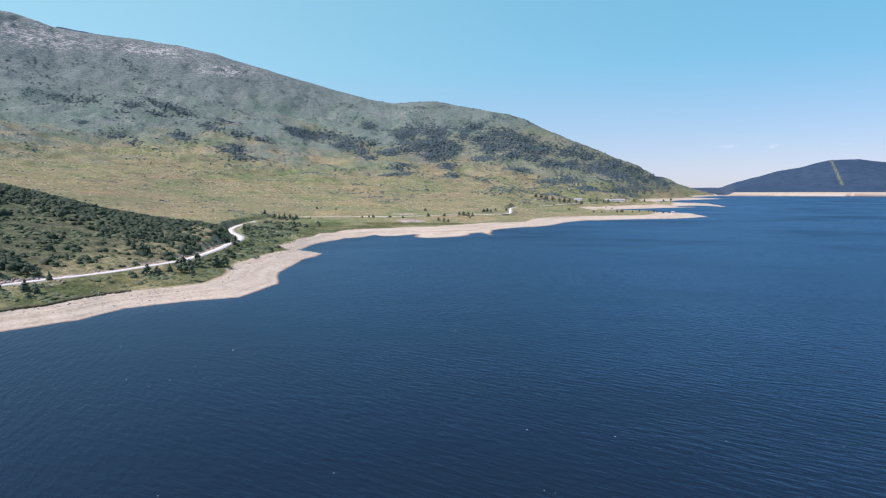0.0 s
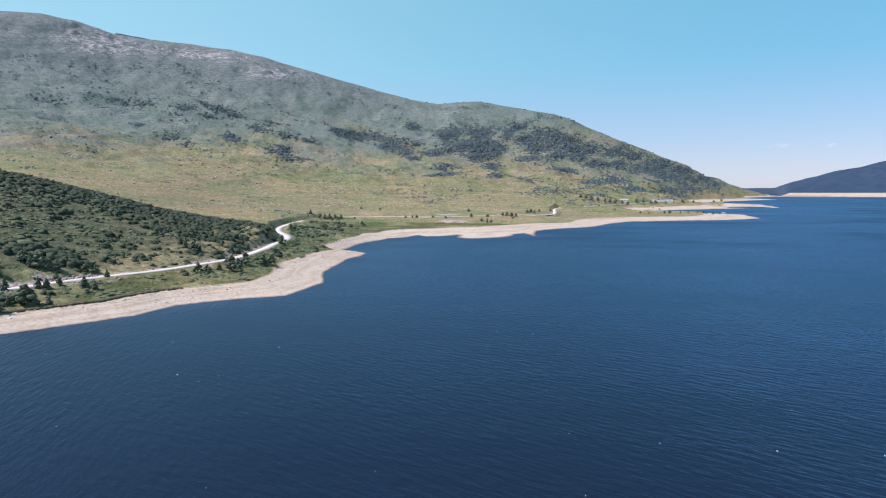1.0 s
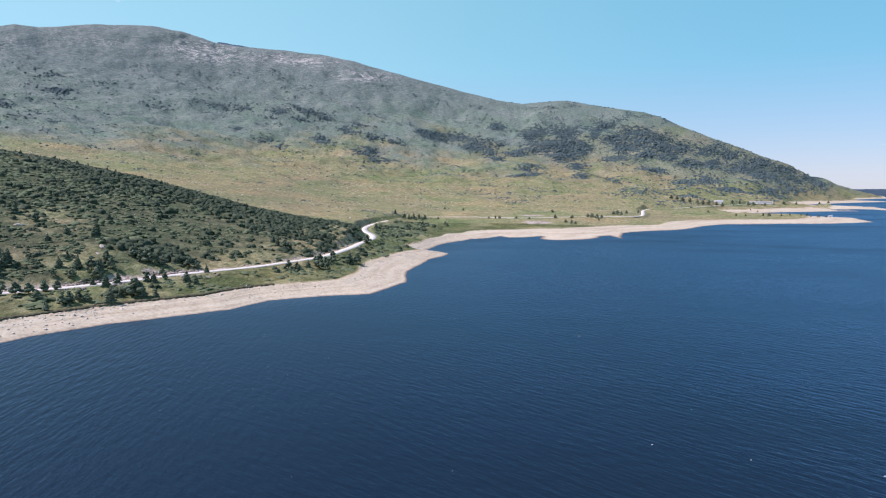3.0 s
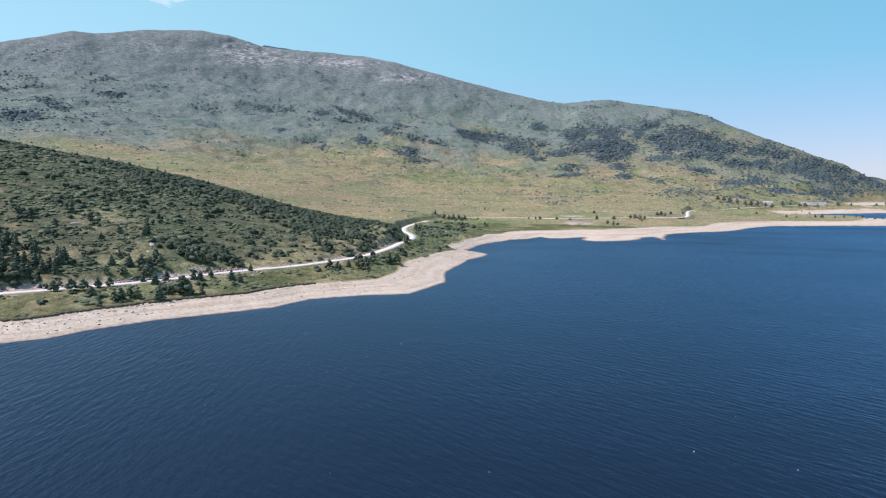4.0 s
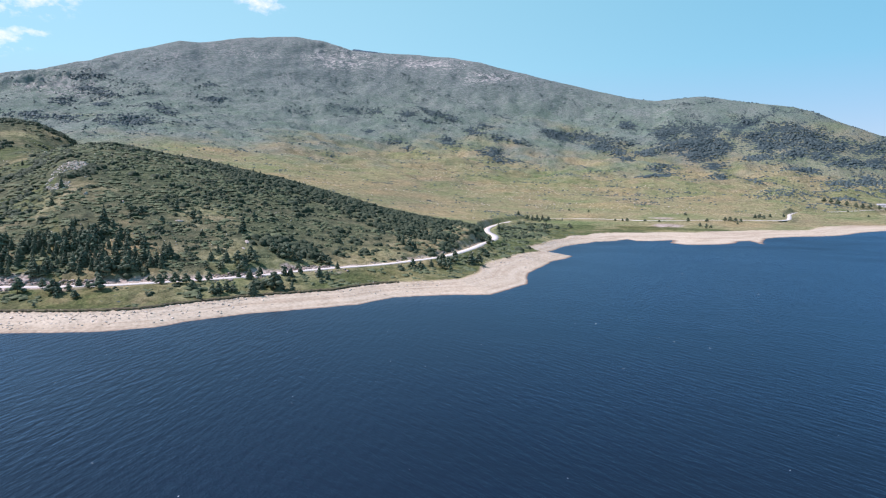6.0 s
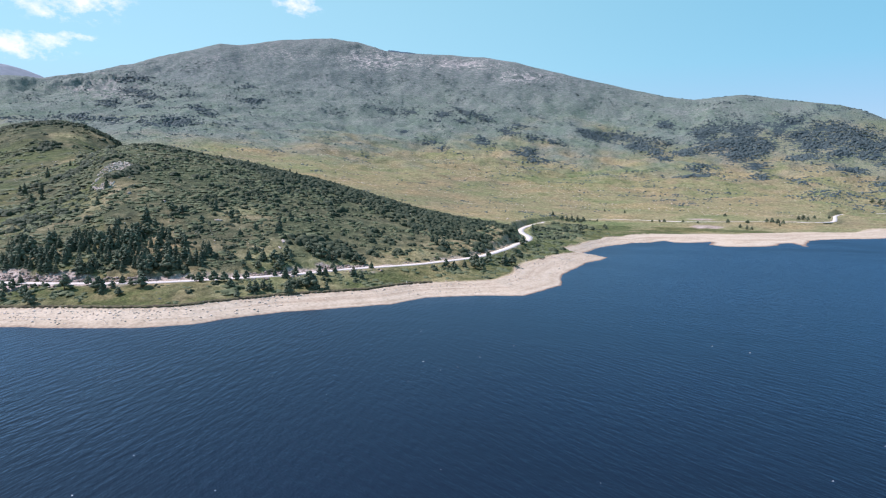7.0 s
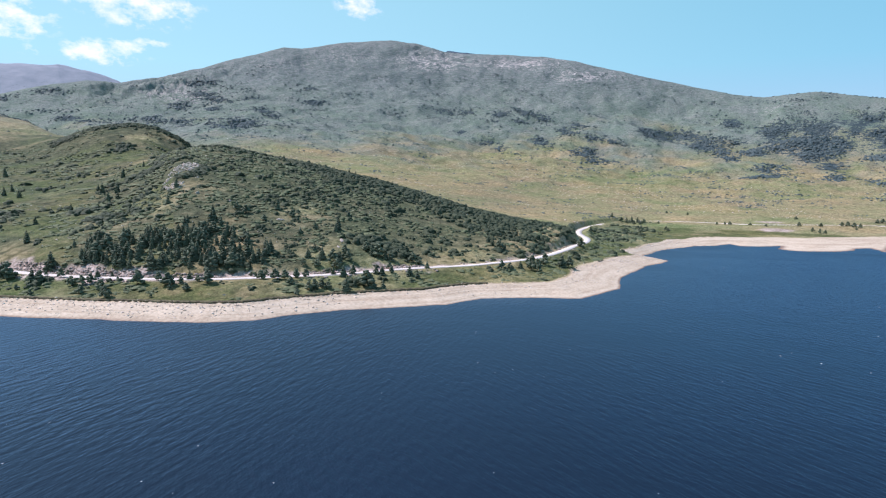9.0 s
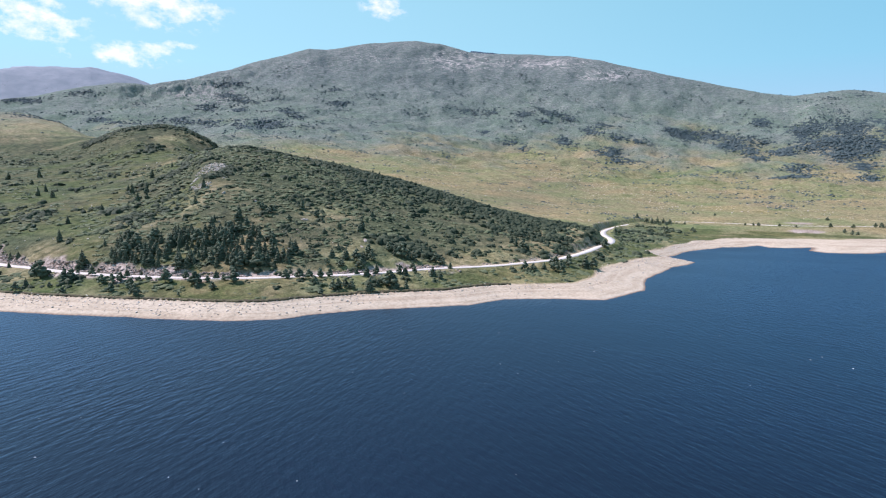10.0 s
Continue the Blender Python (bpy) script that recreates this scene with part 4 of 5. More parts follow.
WOOD_TREES = [(-180, 188, 4.4), (-183, 195, 4.0), (-175, 191, 5.3), (-170, 192, 5.8), (-168, 194, 4.8), (-167, 198, 4.4), (-176, 181, 3.3), (-172, 185, 3.3), (-165, 212,
    6.1), (-163, 214, 6.6), (-160, 215, 5.5), (-158, 216, 5.0), (-160, 224, 4.1), (-170, 214, 4.6), (-152, 224, 4.6), (-149, 225, 4.1), (-173, 203, 4.5), (-152, 248,
    2.7), (-146, 285, 4.2), (-141, 280, 5.3), (-136, 278, 5.2), (-134, 280, 4.1), (-206, 245, 3.6), (-220, 219, 4.0), (-201, 205, 3.2), (-202, 216, 3.8), (-236, 204,
    4.5), (-223, 204, 3.3), (-242, 204, 4.0)]
CAPE_TREES = [(209, 858, 4.4), (222, 864, 3.0), (242, 861, 4.4), (249, 862, 5.2), (266, 869, 3.0), (278, 876, 3.0), (290, 873, 3.0), (302, 887, 3.8), (303, 876, 3.0),
    (315, 885, 3.7), (330, 902, 3.0), (195, 957, 4.2), (201, 1123, 3.9), (304, 1155, 3.0), (305, 1117, 2.9)]
FAR_ROAD_TREES = [(-91, 695, 3.2), (-83, 691, 3.8), (-78, 691, 4.4), (-60, 696, 3.2), (-23, 802, 4.4), (-17, 703, 5.1), (1, 706, 4.5), (-5, 654, 4.8), (1, 648, 4.7), (5,
    649, 3.6), (19, 724, 5.3), (24, 725, 6.0), (29, 723, 5.3), (34, 719, 5.3), (30, 699, 3.8), (53, 808, 5.2), (58, 815, 6.0), (62, 807, 5.2), (72, 849, 4.7), (88, 861,
    4.7), (-130, 561, 4.6), (-114, 571, 4.2), (-166, 638, 4.7), (-161, 637, 4.7), (-156, 641, 5.3), (-156, 650, 3.6), (-45, 688, 3.1), (-144, 669, 3.1), (-162, 794, 3.6),
    (-136, 787, 3.6)]
SHED_TREES = [(187, 1249, 8.7), (197, 1245, 9.8), (207, 1243, 9.8), (220, 1246, 9.8), (232, 1237, 8.6), (240, 1228, 9.6), (253, 1241, 8.6), (267, 1242, 8.6), (279, 1251,
    7.6), (321, 1354, 8.2), (339, 1370, 8.2), (338, 1303, 8.9), (360, 1350, 9.3), (392, 1386, 7.1), (472, 1530, 9.1), (447, 1376, 7.0), (611, 1716, 8.7), (654, 1780,
    9.0)]
USED = set()
TREE_RNG = np.random.default_rng(77)


def plant(x, y, h, kinds=None):
    k = int(TREE_RNG.choice(kinds if kinds else range(len(KINDS))))
    lean_x, lean_y = TREE_RNG.uniform(-3, 3, 2)
    fat = TREE_RNG.uniform(0.9, 1.2)
    m = pose(x, y, land_z(x, y) - 0.1, lean_x, lean_y, TREE_RNG.uniform(0, 360)) @ Matrix.Diagonal((h * fat, h * fat, h, 1))
    if k not in USED:
        USED.add(k)
        KINDS[k].matrix_world = m
        return KINDS[k]
    ob = KINDS[k].copy()
    scene.collection.objects.link(ob)
    for child in KINDS[k].children:
        c = child.copy()
        c.parent = ob
        scene.collection.objects.link(c)
    ob.matrix_world = m
    return ob


for x, y, h in SHORE_TREES + ROAD_TREES + BEND_TREES:
    plant(x, y, h * 1.05, (1, 3, 4, 5, 5, 6) if h < 4.6 else (1, 3, 4, 5))
for x, y, h in CAPE_TREES + FAR_ROAD_TREES + SHED_TREES:
    plant(x, y, h, (4, 5, 5, 6))
for x, y, h in SLOPE_TREES:
    plant(x, y, h, (0, 0, 1, 2))
for x, y, h in WOOD_TREES:
    plant(x, y, h, (0, 1, 3, 4, 5))
# the spruce stand above the road
STAND = [(-246, 130), (-262, 139), (-259, 148), (-254, 157), (-248, 165), (-237, 174), (-222, 183), (-210, 182), (-193, 183), (-186, 175), (-188, 166), (-194, 157), (-204, 149), (-220, 140)]


def within(poly, x, y):
    c = False
    for (ax, ay), (bx, by) in zip(poly, poly[1:] + poly[:1]):
        if (ay > y) != (by > y) and x < ax + (y - ay) / (by - ay) * (bx - ax):
            c = not c
    return c


stand = []
while len(stand) < 125:
    x, y = TREE_RNG.uniform(-264, -184), TREE_RNG.uniform(128, 185)
    if within(STAND, x, y) and all((x - a) ** 2 + (y - c) ** 2 > 4.4 for a, c in stand):
        stand.append((x, y))
for x, y in stand:
    plant(x, y, TREE_RNG.uniform(3.8, 7.0), (0, 0, 1, 2, 3, 5))

for _ in range(46):
    q = math.radians(TREE_RNG.uniform(-47, -24))
    r = np.interp(math.degrees(q), *np.array(HILL).T[:2]) + TREE_RNG.uniform(-55, 8)
    plant(math.sin(q) * r, math.cos(q) * r, TREE_RNG.uniform(2.4, 4.6), (0, 1, 3, 4, 5))

# ---------------------------------------------------------------- scrub, as one growth
def mounds(name, pts, radius, height, mat, label, rings=3, around=8, seed=1, sink=0.15):
    """Many low uneven mounds in one mesh: pts (n, 3), radius (n), height (n)."""
    rng = np.random.default_rng(seed)
    n = len(pts)
    V = [np.stack([pts[:, 0], pts[:, 1], pts[:, 2] + height], -1)[:, None, :]]
    for k in range(1, rings + 1):
        th = 0.5 * math.pi * k / rings
        an = (np.arange(around)[None] + 0.5 * (k % 2)) * 2 * math.pi / around + rng.uniform(0, 0.5, (n, around))
        q = radius[:, None] * math.sin(th) * rng.uniform(0.50, 1.45, (n, around))
        zz = height[:, None] * math.cos(th) * rng.uniform(0.55, 1.45, (n, around)) - (sink * height[:, None] if k == rings else 0)
        V.append(np.stack([pts[:, 0, None] + q * np.cos(an), pts[:, 1, None] + q * np.sin(an), pts[:, 2, None] + zz], -1))
    V = np.concatenate(V, 1)
    per = 1 + rings * around
    T = [(0, 1 + a, 1 + (a + 1) % around) for a in range(around)]
    for k in range(rings - 1):
        for a in range(around):
            p, q = 1 + k * around + a, 1 + k * around + (a + 1) % around
            T += [(p, p + around, q + around), (p, q + around, q)]
    T = (np.array(T)[None] + np.arange(n)[:, None, None] * per).reshape(-1, 3)
    return tagged(new(name, array_mesh(name, V.reshape(-1, 3), T, mat, False)), label, "scrub", kind="stuff")


def scatter(n, q0, q1, r0, r1, seed):
    rng = np.random.default_rng(seed)
    q = np.radians(rng.uniform(q0, q1, n))
    r = np.sqrt(rng.uniform(r0 * r0, r1 * r1, n))
    x, y = np.sin(q) * r, np.cos(q) * r
    z, d, bare = lie(x, y)
    return x, y, z, d, bare, r, np.degrees(q), rng


# single large thickets on the hills: x, y, radius
BIG_THICKETS = [(-328, 179, 7), (-302, 172, 8), (-306, 226, 6), (-311, 240, 5), (-389, 256, 9), (-380, 250, 7), (-571, 350, 12), (-560, 340, 9), (-177, 223, 6), (-167, 229, 6), (-160, 226, 5)]


def hill_scrub():
    """Where dwarf pine and juniper stand on the near hills: middles of clumps."""
    x, y, z, d, bare, r, q, rng = scatter(64000, -70.5, -11, 215, 900, 5)
    r1 = np.interp(q, *np.array(HILL).T[:2])
    r3 = np.interp(q, *np.array(BEYOND).T[:2])
    rr = curve(ROAD_R, q)
    n1, n2 = fractal(x, y, 34, 4, 61), fractal(x, y, 90, 3, 62)
    on_hill = smooth(-59, -53, q) * (r < r1 + 60)
    crest = smooth(r1 - 120, r1 - 70, r + 35 * n1) * smooth(-47, -41, q) * (1 - smooth(-25, -21, q)) * (r < r1 + 45)
    brow = smooth(r1 - 60, r1 - 20, r) * (1 - smooth(-44, -41, q)) * smooth(-53, -49, q) * (r < r1 + 30)
    tall = on_hill * (0.17 + 0.45 * smooth(0.05, 0.35, n1) + 0.32 * smooth(-49, -45, q) * smooth(-35, -39, q) * (r < 350) * smooth(-0.15, 0.15, n1)) + 1.45 * crest + 0.30 * brow
    tall = np.maximum(tall, 0.75 * smooth(r3 - 70, r3 - 35, r + 30 * n1) * (r < r3 + 25) * ((q > -63.5) & (q < -53.5)))
    tall = np.maximum(tall, (q < -55) * (r < 900) * (0.012 + 0.16 * smooth(0.25, 0.5, n1)))
    tall = np.maximum(tall, ((q > -63) & (q < -54) & (r < 420) & (r > rr)) * (0.10 + 0.3 * smooth(0.1, 0.4, n1)))
    tall = np.maximum(tall, 0.5 * ((q < -66) & (r > 380) & (r < 470)) * smooth(0.0, 0.3, n1))
    low = on_hill * (0.46 + 0.55 * n1 - 0.25 * crest - 0.18 * smooth(-40, -30, q)) + (q < -54) * (0.10 + 0.22 * n1 + 0.08 * n2)
    low = low + 0.30 * ((q > -64) & (q < -54) & (r < 400) & (r > rr))
    below = (r < rr) & (bare > POND + 0.5)
    open_turf = np.exp(-((q + 52) / 4) ** 2) + np.exp(-((q + 30) / 3) ** 2)
    verge = np.clip(0.62 - 0.42 * open_turf - 0.20 * smooth(-20, -16, q) - 0.40 * smooth(-16.5, -12.5, q) + 0.5 * n1, 0, 1)
    tall, low = np.where(below, 0.30 * verge, tall), np.where(below, 0.85 * verge, low)
    gone = ((q > -19.5) & ~below) | (bare < POND + 0.5)
    roadside = line_distance(ROAD_LINE, x, y)
    gone |= roadside < np.where((r > rr) & (q < -33), rng.uniform(6.5, 10.0, len(x)), 6.0)
    for px_, py_, pr_ in ((-220, 211, 5.5), (-184, 214, 7.0), (-181, 208, 6.0), (-298, 216, 9), (-315, 228, 11), (-332, 240, 10)):
        gone |= np.hypot(x - px_, y - py_) < pr_
    u = rng.uniform(0, 1, len(x))
    size = np.clip(r / 330, 0.8, 1.6)
    return x, y, size, (u < 0.42 * tall) & ~gone, (u > 1 - 0.55 * np.clip(low, 0, 1)) & ~gone, rng


def clumps(x, y, reach, many, rng):
    """Several mounds round each middle, lying along the slope."""
    own = np.repeat(np.arange(len(x)), many)
    px_ = x[own] + rng.normal(0, 1, len(own)) * reach[own]
    py_ = y[own] + rng.normal(0, 1, len(own)) * reach[own]
    z, d, bare = lie(px_, py_)
    ok = (line_distance(ROAD_LINE, px_, py_) > 4.2) & (bare > POND + 0.3)
    return np.stack([px_, py_, z], -1)[ok], own[ok]


x, y, size, tall, low, rng = hill_scrub()
big = np.array(BIG_THICKETS, float)
tx, ty = np.concatenate([big[:, 0], x[tall]])[:4500], np.concatenate([big[:, 1], y[tall]])[:4500]
reach = np.concatenate([big[:, 2] * 0.5, 0.55 / rng.uniform(0.2, 1.0, int(tall.sum())) ** 0.8 * size[tall]])[:4500]
pts, own = clumps(tx, ty, reach, np.concatenate([np.full(len(big), 26), rng.integers(2, 6, 4500)])[:len(tx)], rng)
wide_ = rng.uniform(0.55, 1.25, len(pts)) * np.clip(reach[own], 0.75, 2.2) * 1.15
mounds("dwarf_pine_scrub", pts, wide_, np.minimum(wide_ * rng.uniform(0.55, 1.0, len(pts)), 1.9), SCRUB, "dense dark green dwarf pine scrub on the hill", 3, 8, 2)
lx, ly, reach = x[low][:4600], y[low][:4600], (0.8 / rng.uniform(0.2, 1.0, int(low.sum())) ** 0.7 * size[low])[:4600]
pts, own = clumps(lx, ly, reach, rng.integers(2, 6, len(lx)), rng)
wide_ = rng.uniform(0.6, 1.2, len(pts)) * np.clip(reach[own], 0.8, 2.4)
mounds("juniper_scrub", pts, wide_, np.minimum(wide_ * rng.uniform(0.22, 0.42, len(pts)), 0.75), LOWSCRUB, "low green juniper mats among dry grass", 2, 8, 3)


def mountain_scrub():
    """Scattered bushes on the valley floor and the mountain's flank."""
    x, y, z, d, bare, r, q, rng = scatter(170000, -72, 25, 560, 2400, 9)
    el = (z - 40.5) / r
    n1, n2 = fractal(x, y, 60, 4, 71), fractal(x, y, 220, 3, 72)
    thicket = patches(q, el) * (r > 700)
    crest = ((q < -63.6) & (np.abs(r - 1262) < 55)) * smooth(-0.5, 0.2, n1)
    dens = 0.05 + 0.05 * (el < 0.035) + 0.06 * smooth(0.03, 0.08, el) + (0.65 + 0.45 * smooth(-16, -13, q)) * smooth(0.25, 0.6, thicket + 0.5 * n1) * (thicket > 0.05) + 0.06 * smooth(-8, 2, q) * (r > 1700) + 0.5 * crest + 0.25 * ((q > 0) & (r < 1900) & (r > 1150) & (el < 0.0))
    far_road = np.exp(-((line_distance(ROAD_LINE, x, y) - 14) / 14) ** 2) * (q > -19)
    dens = dens + 0.30 * far_road
    keep = (rng.uniform(0, 1, len(x)) < dens * np.clip(1 + 3.2 * n1, 0, 3.2)) & (bare > POND + 0.6) & (line_distance(ROAD_LINE, x, y) > 6) & (r > np.interp(q, *np.array(HILL).T[:2]) + 60)
    keep &= ~((q < -50) & (r < 1000))
    at = np.flatnonzero(keep)
    rng.shuffle(at)
    at = at[:8200]
    many = 1 + rng.poisson(1.2 + 7.0 * np.clip(n1[at], 0, 1) + 6.0 * thicket[at] * (r[at] > 1300))
    own = np.repeat(at, many)[:33000]
    far = np.clip(r[own] / 1900, 0.25, 1.1)
    along, down = rng.normal(0, 11, len(own)) * far, rng.normal(0, 8, len(own)) * far
    a = np.radians(q[own])
    x, y = x[own] + np.cos(a) * along + np.sin(a) * down, y[own] - np.sin(a) * along + np.cos(a) * down
    ok = (line_distance(ROAD_LINE, x, y) > 6) & (lie(x, y)[2] > POND + 0.5)
    x, y = x[ok], y[ok]
    return x, y, lie(x, y)[0], np.hypot(x, y), rng


x, y, z, r, rng = mountain_scrub()
k = len(x)
size = rng.uniform(0.25, 1.0, k) ** 1.6 * 1.9 * np.clip(r / 900, 0.7, 2.0)
size = size * (1 + 0.45 * patches(np.degrees(np.arctan2(x, y)), (z - 40.5) / r))
mounds("slope_bushes", np.stack([x, y, z], -1), size, size * rng.uniform(0.45, 0.85, k), HAZY_SCRUB, "scattered dark bushes on the meadow and mountain slope", 2, 6, 4)

# ---------------------------------------------------------------- stones
def pebbles(name, pts, size, label, seed, mat=STONE):
    """Angular stones in one mesh."""
    rng = np.random.default_rng(seed)
    n = len(pts)
    cube = np.array([(-1, -1, -1), (1, -1, -1), (1, 1, -1), (-1, 1, -1), (-1, -1, 1), (1, -1, 1), (1, 1, 1), (-1, 1, 1)], float) * 0.5
    V = cube[None] * rng.uniform(0.55, 1.25, (n, 8, 3)) * size[:, None, None] * rng.uniform(0.6, 1.3, (n, 1, 3)) * np.array([1, 1, 0.42])
    a = rng.uniform(0, 6.283, n)
    c, s = np.cos(a)[:, None], np.sin(a)[:, None]
    V = np.stack([V[..., 0] * c - V[..., 1] * s, V[..., 0] * s + V[..., 1] * c, V[..., 2]], -1) + pts[:, None, :] + np.array([0, 0, 0.12]) * size[:, None, None]
    F = np.array([(0, 3, 2), (0, 2, 1), (4, 5, 6), (4, 6, 7), (0, 1, 5), (0, 5, 4), (1, 2, 6), (1, 6, 5), (2, 3, 7), (2, 7, 6), (3, 0, 4), (3, 4, 7)])
    T = (F[None] + np.arange(n)[:, None, None] * 8).reshape(-1, 3)
    return tagged(new(name, array_mesh(name, V.reshape(-1, 3), T, mat, False)), label, "stones", kind="stuff")


x, y, z, d, bare, r, q, rng = scatter(190000, -71, -9, 195, 530, 15)
stony = smooth(0.3, 1.2, bare) * (bare < POND + 0.2) * (0.30 + 0.75 * smooth(-0.1, 0.5, fractal(x, y, 12, 3, 81))) * (0.45 + 0.8 * smooth(1.2, 3.0, bare)) * np.maximum(0.25 + 0.75 * smooth(-36, -44, q), 1.3 * np.exp(-((q + 13.5) / 2.5) ** 2))
at = np.flatnonzero((d > 0) & (rng.uniform(0, 1, len(x)) < stony))[:12000]
k = len(at)
pebbles("shore_stones", np.stack([x, y, z], -1)[at], rng.uniform(0.14, 0.25, k) / rng.uniform(0.2, 1.0, k) ** 0.75, "pale granite stones strewn over the bared shore", 16)
th, q = rng.uniform(0, 6.283, 900), np.sqrt(rng.uniform(0, 1, 900))
up_, across = 30 * q * np.cos(th), 10.5 * q * np.sin(th) + 3 * q * np.cos(th)
x, y = -315 - 0.81 * up_ + 0.58 * across, 228 + 0.58 * up_ + 0.81 * across
ok = fractal(x, y, 9, 2, 91) > -0.28
x, y = x[ok], y[ok]
pebbles("scree", np.stack([x, y, lie(x, y)[0]], -1), rng.uniform(0.4, 1.3, len(x)), "patch of grey angular boulders on the hill", 17)
x, y, z, d, bare, r, q, rng = scatter(26000, -69, -24, 250, 560, 25)
at = np.flatnonzero((fractal(x, y, 40, 3, 95) > 0.18) & (rng.uniform(0, 1, len(x)) < 0.10) & (z > 9) & (r > curve(ROAD_R, q) + 6))[:900]
pebbles("hill_stones", np.stack([x, y, z], -1)[at], rng.uniform(0.25, 0.8, len(at)), "grey stones among the grass of the hill", 18)

x, y, z, d, bare, r, q, rng = scatter(60000, -60, 8, 560, 1500, 27)
at = np.flatnonzero((fractal(x, y, 70, 3, 96) > 0.12) & (rng.uniform(0, 1, len(x)) < 0.16) & (bare > POND + 1) & (line_distance(ROAD_LINE, x, y) > 5) & (r > np.interp(q, *np.array(HILL).T[:2]) + 30))[:4500]
pebbles("meadow_stones", np.stack([x, y, z], -1)[at], 0.5 / rng.uniform(0.2, 1.0, len(at)) ** 0.8, "pale stones scattered over the dry meadow", 19)
x, y, z, d, bare, r, q, rng = scatter(90000, -70, -19, 232, 420, 35)
off = line_distance(ROAD_LINE, x, y)
at = np.flatnonzero((off > 3.2) & (off < 7.6) & (rng.uniform(0, 1, len(x)) < np.where(r > curve(ROAD_R, q), 1.0, 0.22) * (1 - 0.9 * smooth(-36, -29, q))) & (fractal(x, y, 22, 2, 97) > -0.15))[:3600]
pebbles("roadside_rubble", np.stack([x, y, z], -1)[at], rng.uniform(0.3, 0.75, len(at)) / rng.uniform(0.4, 1.0, len(at)), "pale broken rock along the road cutting", 36, RUBBLE)

# larger boulders on the bared shore
def boulder_mesh(seed):
    rng = np.random.default_rng(seed)
    v, f = [], []
    clump(v, f, (0, 0, 0), 0.5, rng, 2, 5, 0.75)
    return array_mesh("boulder", v, f, STONE, False)


BOULDERS = [boulder_mesh(s) for s in (21, 22, 23, 24)]
rng = np.random.default_rng(505)
count = 0
while count < 36:
    q, r = math.radians(rng.uniform(-70, -40)), rng.uniform(196, 262)
    x, y = math.sin(q) * r, math.cos(q) * r
    z, d, bare = (w[0] for w in lie(np.array([x]), np.array([y])))
    if not 0.7 < bare < POND - 0.1:
        continue
    size = rng.uniform(0.55, 1.0) ** 1.3 * 1.2
    ob = new("boulder", BOULDERS[count % 4])
    ob.matrix_world = pose(x, y, z + 0.12 * size, rng.uniform(-15, 15), rng.uniform(-15, 15), rng.uniform(0, 360)) @ Matrix.Diagonal((size * rng.uniform(0.8, 1.4), size, size * rng.uniform(0.38, 0.6), 1))
    tagged(ob, "pale grey granite boulder on the bared lake shore", "boulder", "boulders on the shore")
    count += 1

# the turf's torn edge above the bared shore
def turf_edge():
    qs = np.arange(-71.5, -27.0, 0.12)
    rs = np.arange(196, 445, 0.6)
    Q, Rr = np.meshgrid(np.radians(qs), rs, indexing="ij")
    bare = lie(np.sin(Q).ravel() * Rr.ravel(), np.cos(Q).ravel() * Rr.ravel())[2].reshape(Q.shape)
    over = bare > POND
    k = over.argmax(1)
    line = []
    for i in range(len(qs)):
        j = k[i]
        if j == 0:
            line.append(None)
            continue
        b0, b1 = bare[i, j - 1], bare[i, j]
        line.append((math.radians(qs[i]), rs[j - 1] + 0.6 * (POND - b0) / max(b1 - b0, 1e-6)))
    v, f, last = [], [], None
    rng = np.random.default_rng(61)
    for p in line:
        if p is None or (last is not None and abs(p[1] - last[1]) > 4):
            last = None
        if p is None:
            continue
        q, r = p
        jag = rng.uniform(-0.45, 0.35)
        base = POND - 0.05
        for dr, dz in ((-0.15 + jag, -0.15), (-0.4 + jag, 0.15 + 0.25 * rng.random()), (-0.2 + jag, 0.35 + 0.3 * rng.random()), (0.9 + jag, 0.72)):
            v.append((math.sin(q) * (r + dr), math.cos(q) * (r + dr), base + dz))
        if last is not None:
            n = len(v) - 8
            for c in range(3):
                f.append((n + c, n + 4 + c, n + 5 + c, n + 1 + c))
        last = p
    return v, f


SOD, nt, b = material("torn_turf", 0.95)
nt.links.new(ramp(nt, noise_tex(nt, coords(nt), 0.9, 5.0, 0.65), [(0.38, (0.060, 0.046, 0.032)), (0.52, (0.105, 0.096, 0.048)), (0.66, (0.165, 0.150, 0.078))]), b.inputs["Base Color"])
tv, tf = turf_edge()
tagged(link_mesh("bank", tv, tf, SOD), "dark torn turf edge above the bared shore", "bank", kind="structure")

# ---------------------------------------------------------------- pale outcrops, a hut, foam
def outcrop(x, y, length, width, height, turn, seed, label):
    rng = np.random.default_rng(seed)
    v, f = [], []
    clump(v, f, (0, 0, 0), 1.0, rng, 4, 9, 1.0)
    v = np.array(v) * (length / 2, width / 2, height)
    ob = new("rock_outcrop", array_mesh("rock_outcrop", v, np.array(f), PALE, False))
    gx_, gy_ = (land_z(x + 2, y) - land_z(x - 2, y)) / 4, (land_z(x, y + 2) - land_z(x, y - 2)) / 4
    up_ = Vector((0, 0, 1)).rotation_difference(Vector((-gx_, -gy_, 1)).normalized()).to_matrix().to_4x4()
    ob.matrix_world = Matrix.Translation((x, y, land_z(x, y) + height * 0.1)) @ up_ @ pose(0, 0, 0, 0, 0, turn)
    return tagged(ob, label, "rock", "pale outcrops")


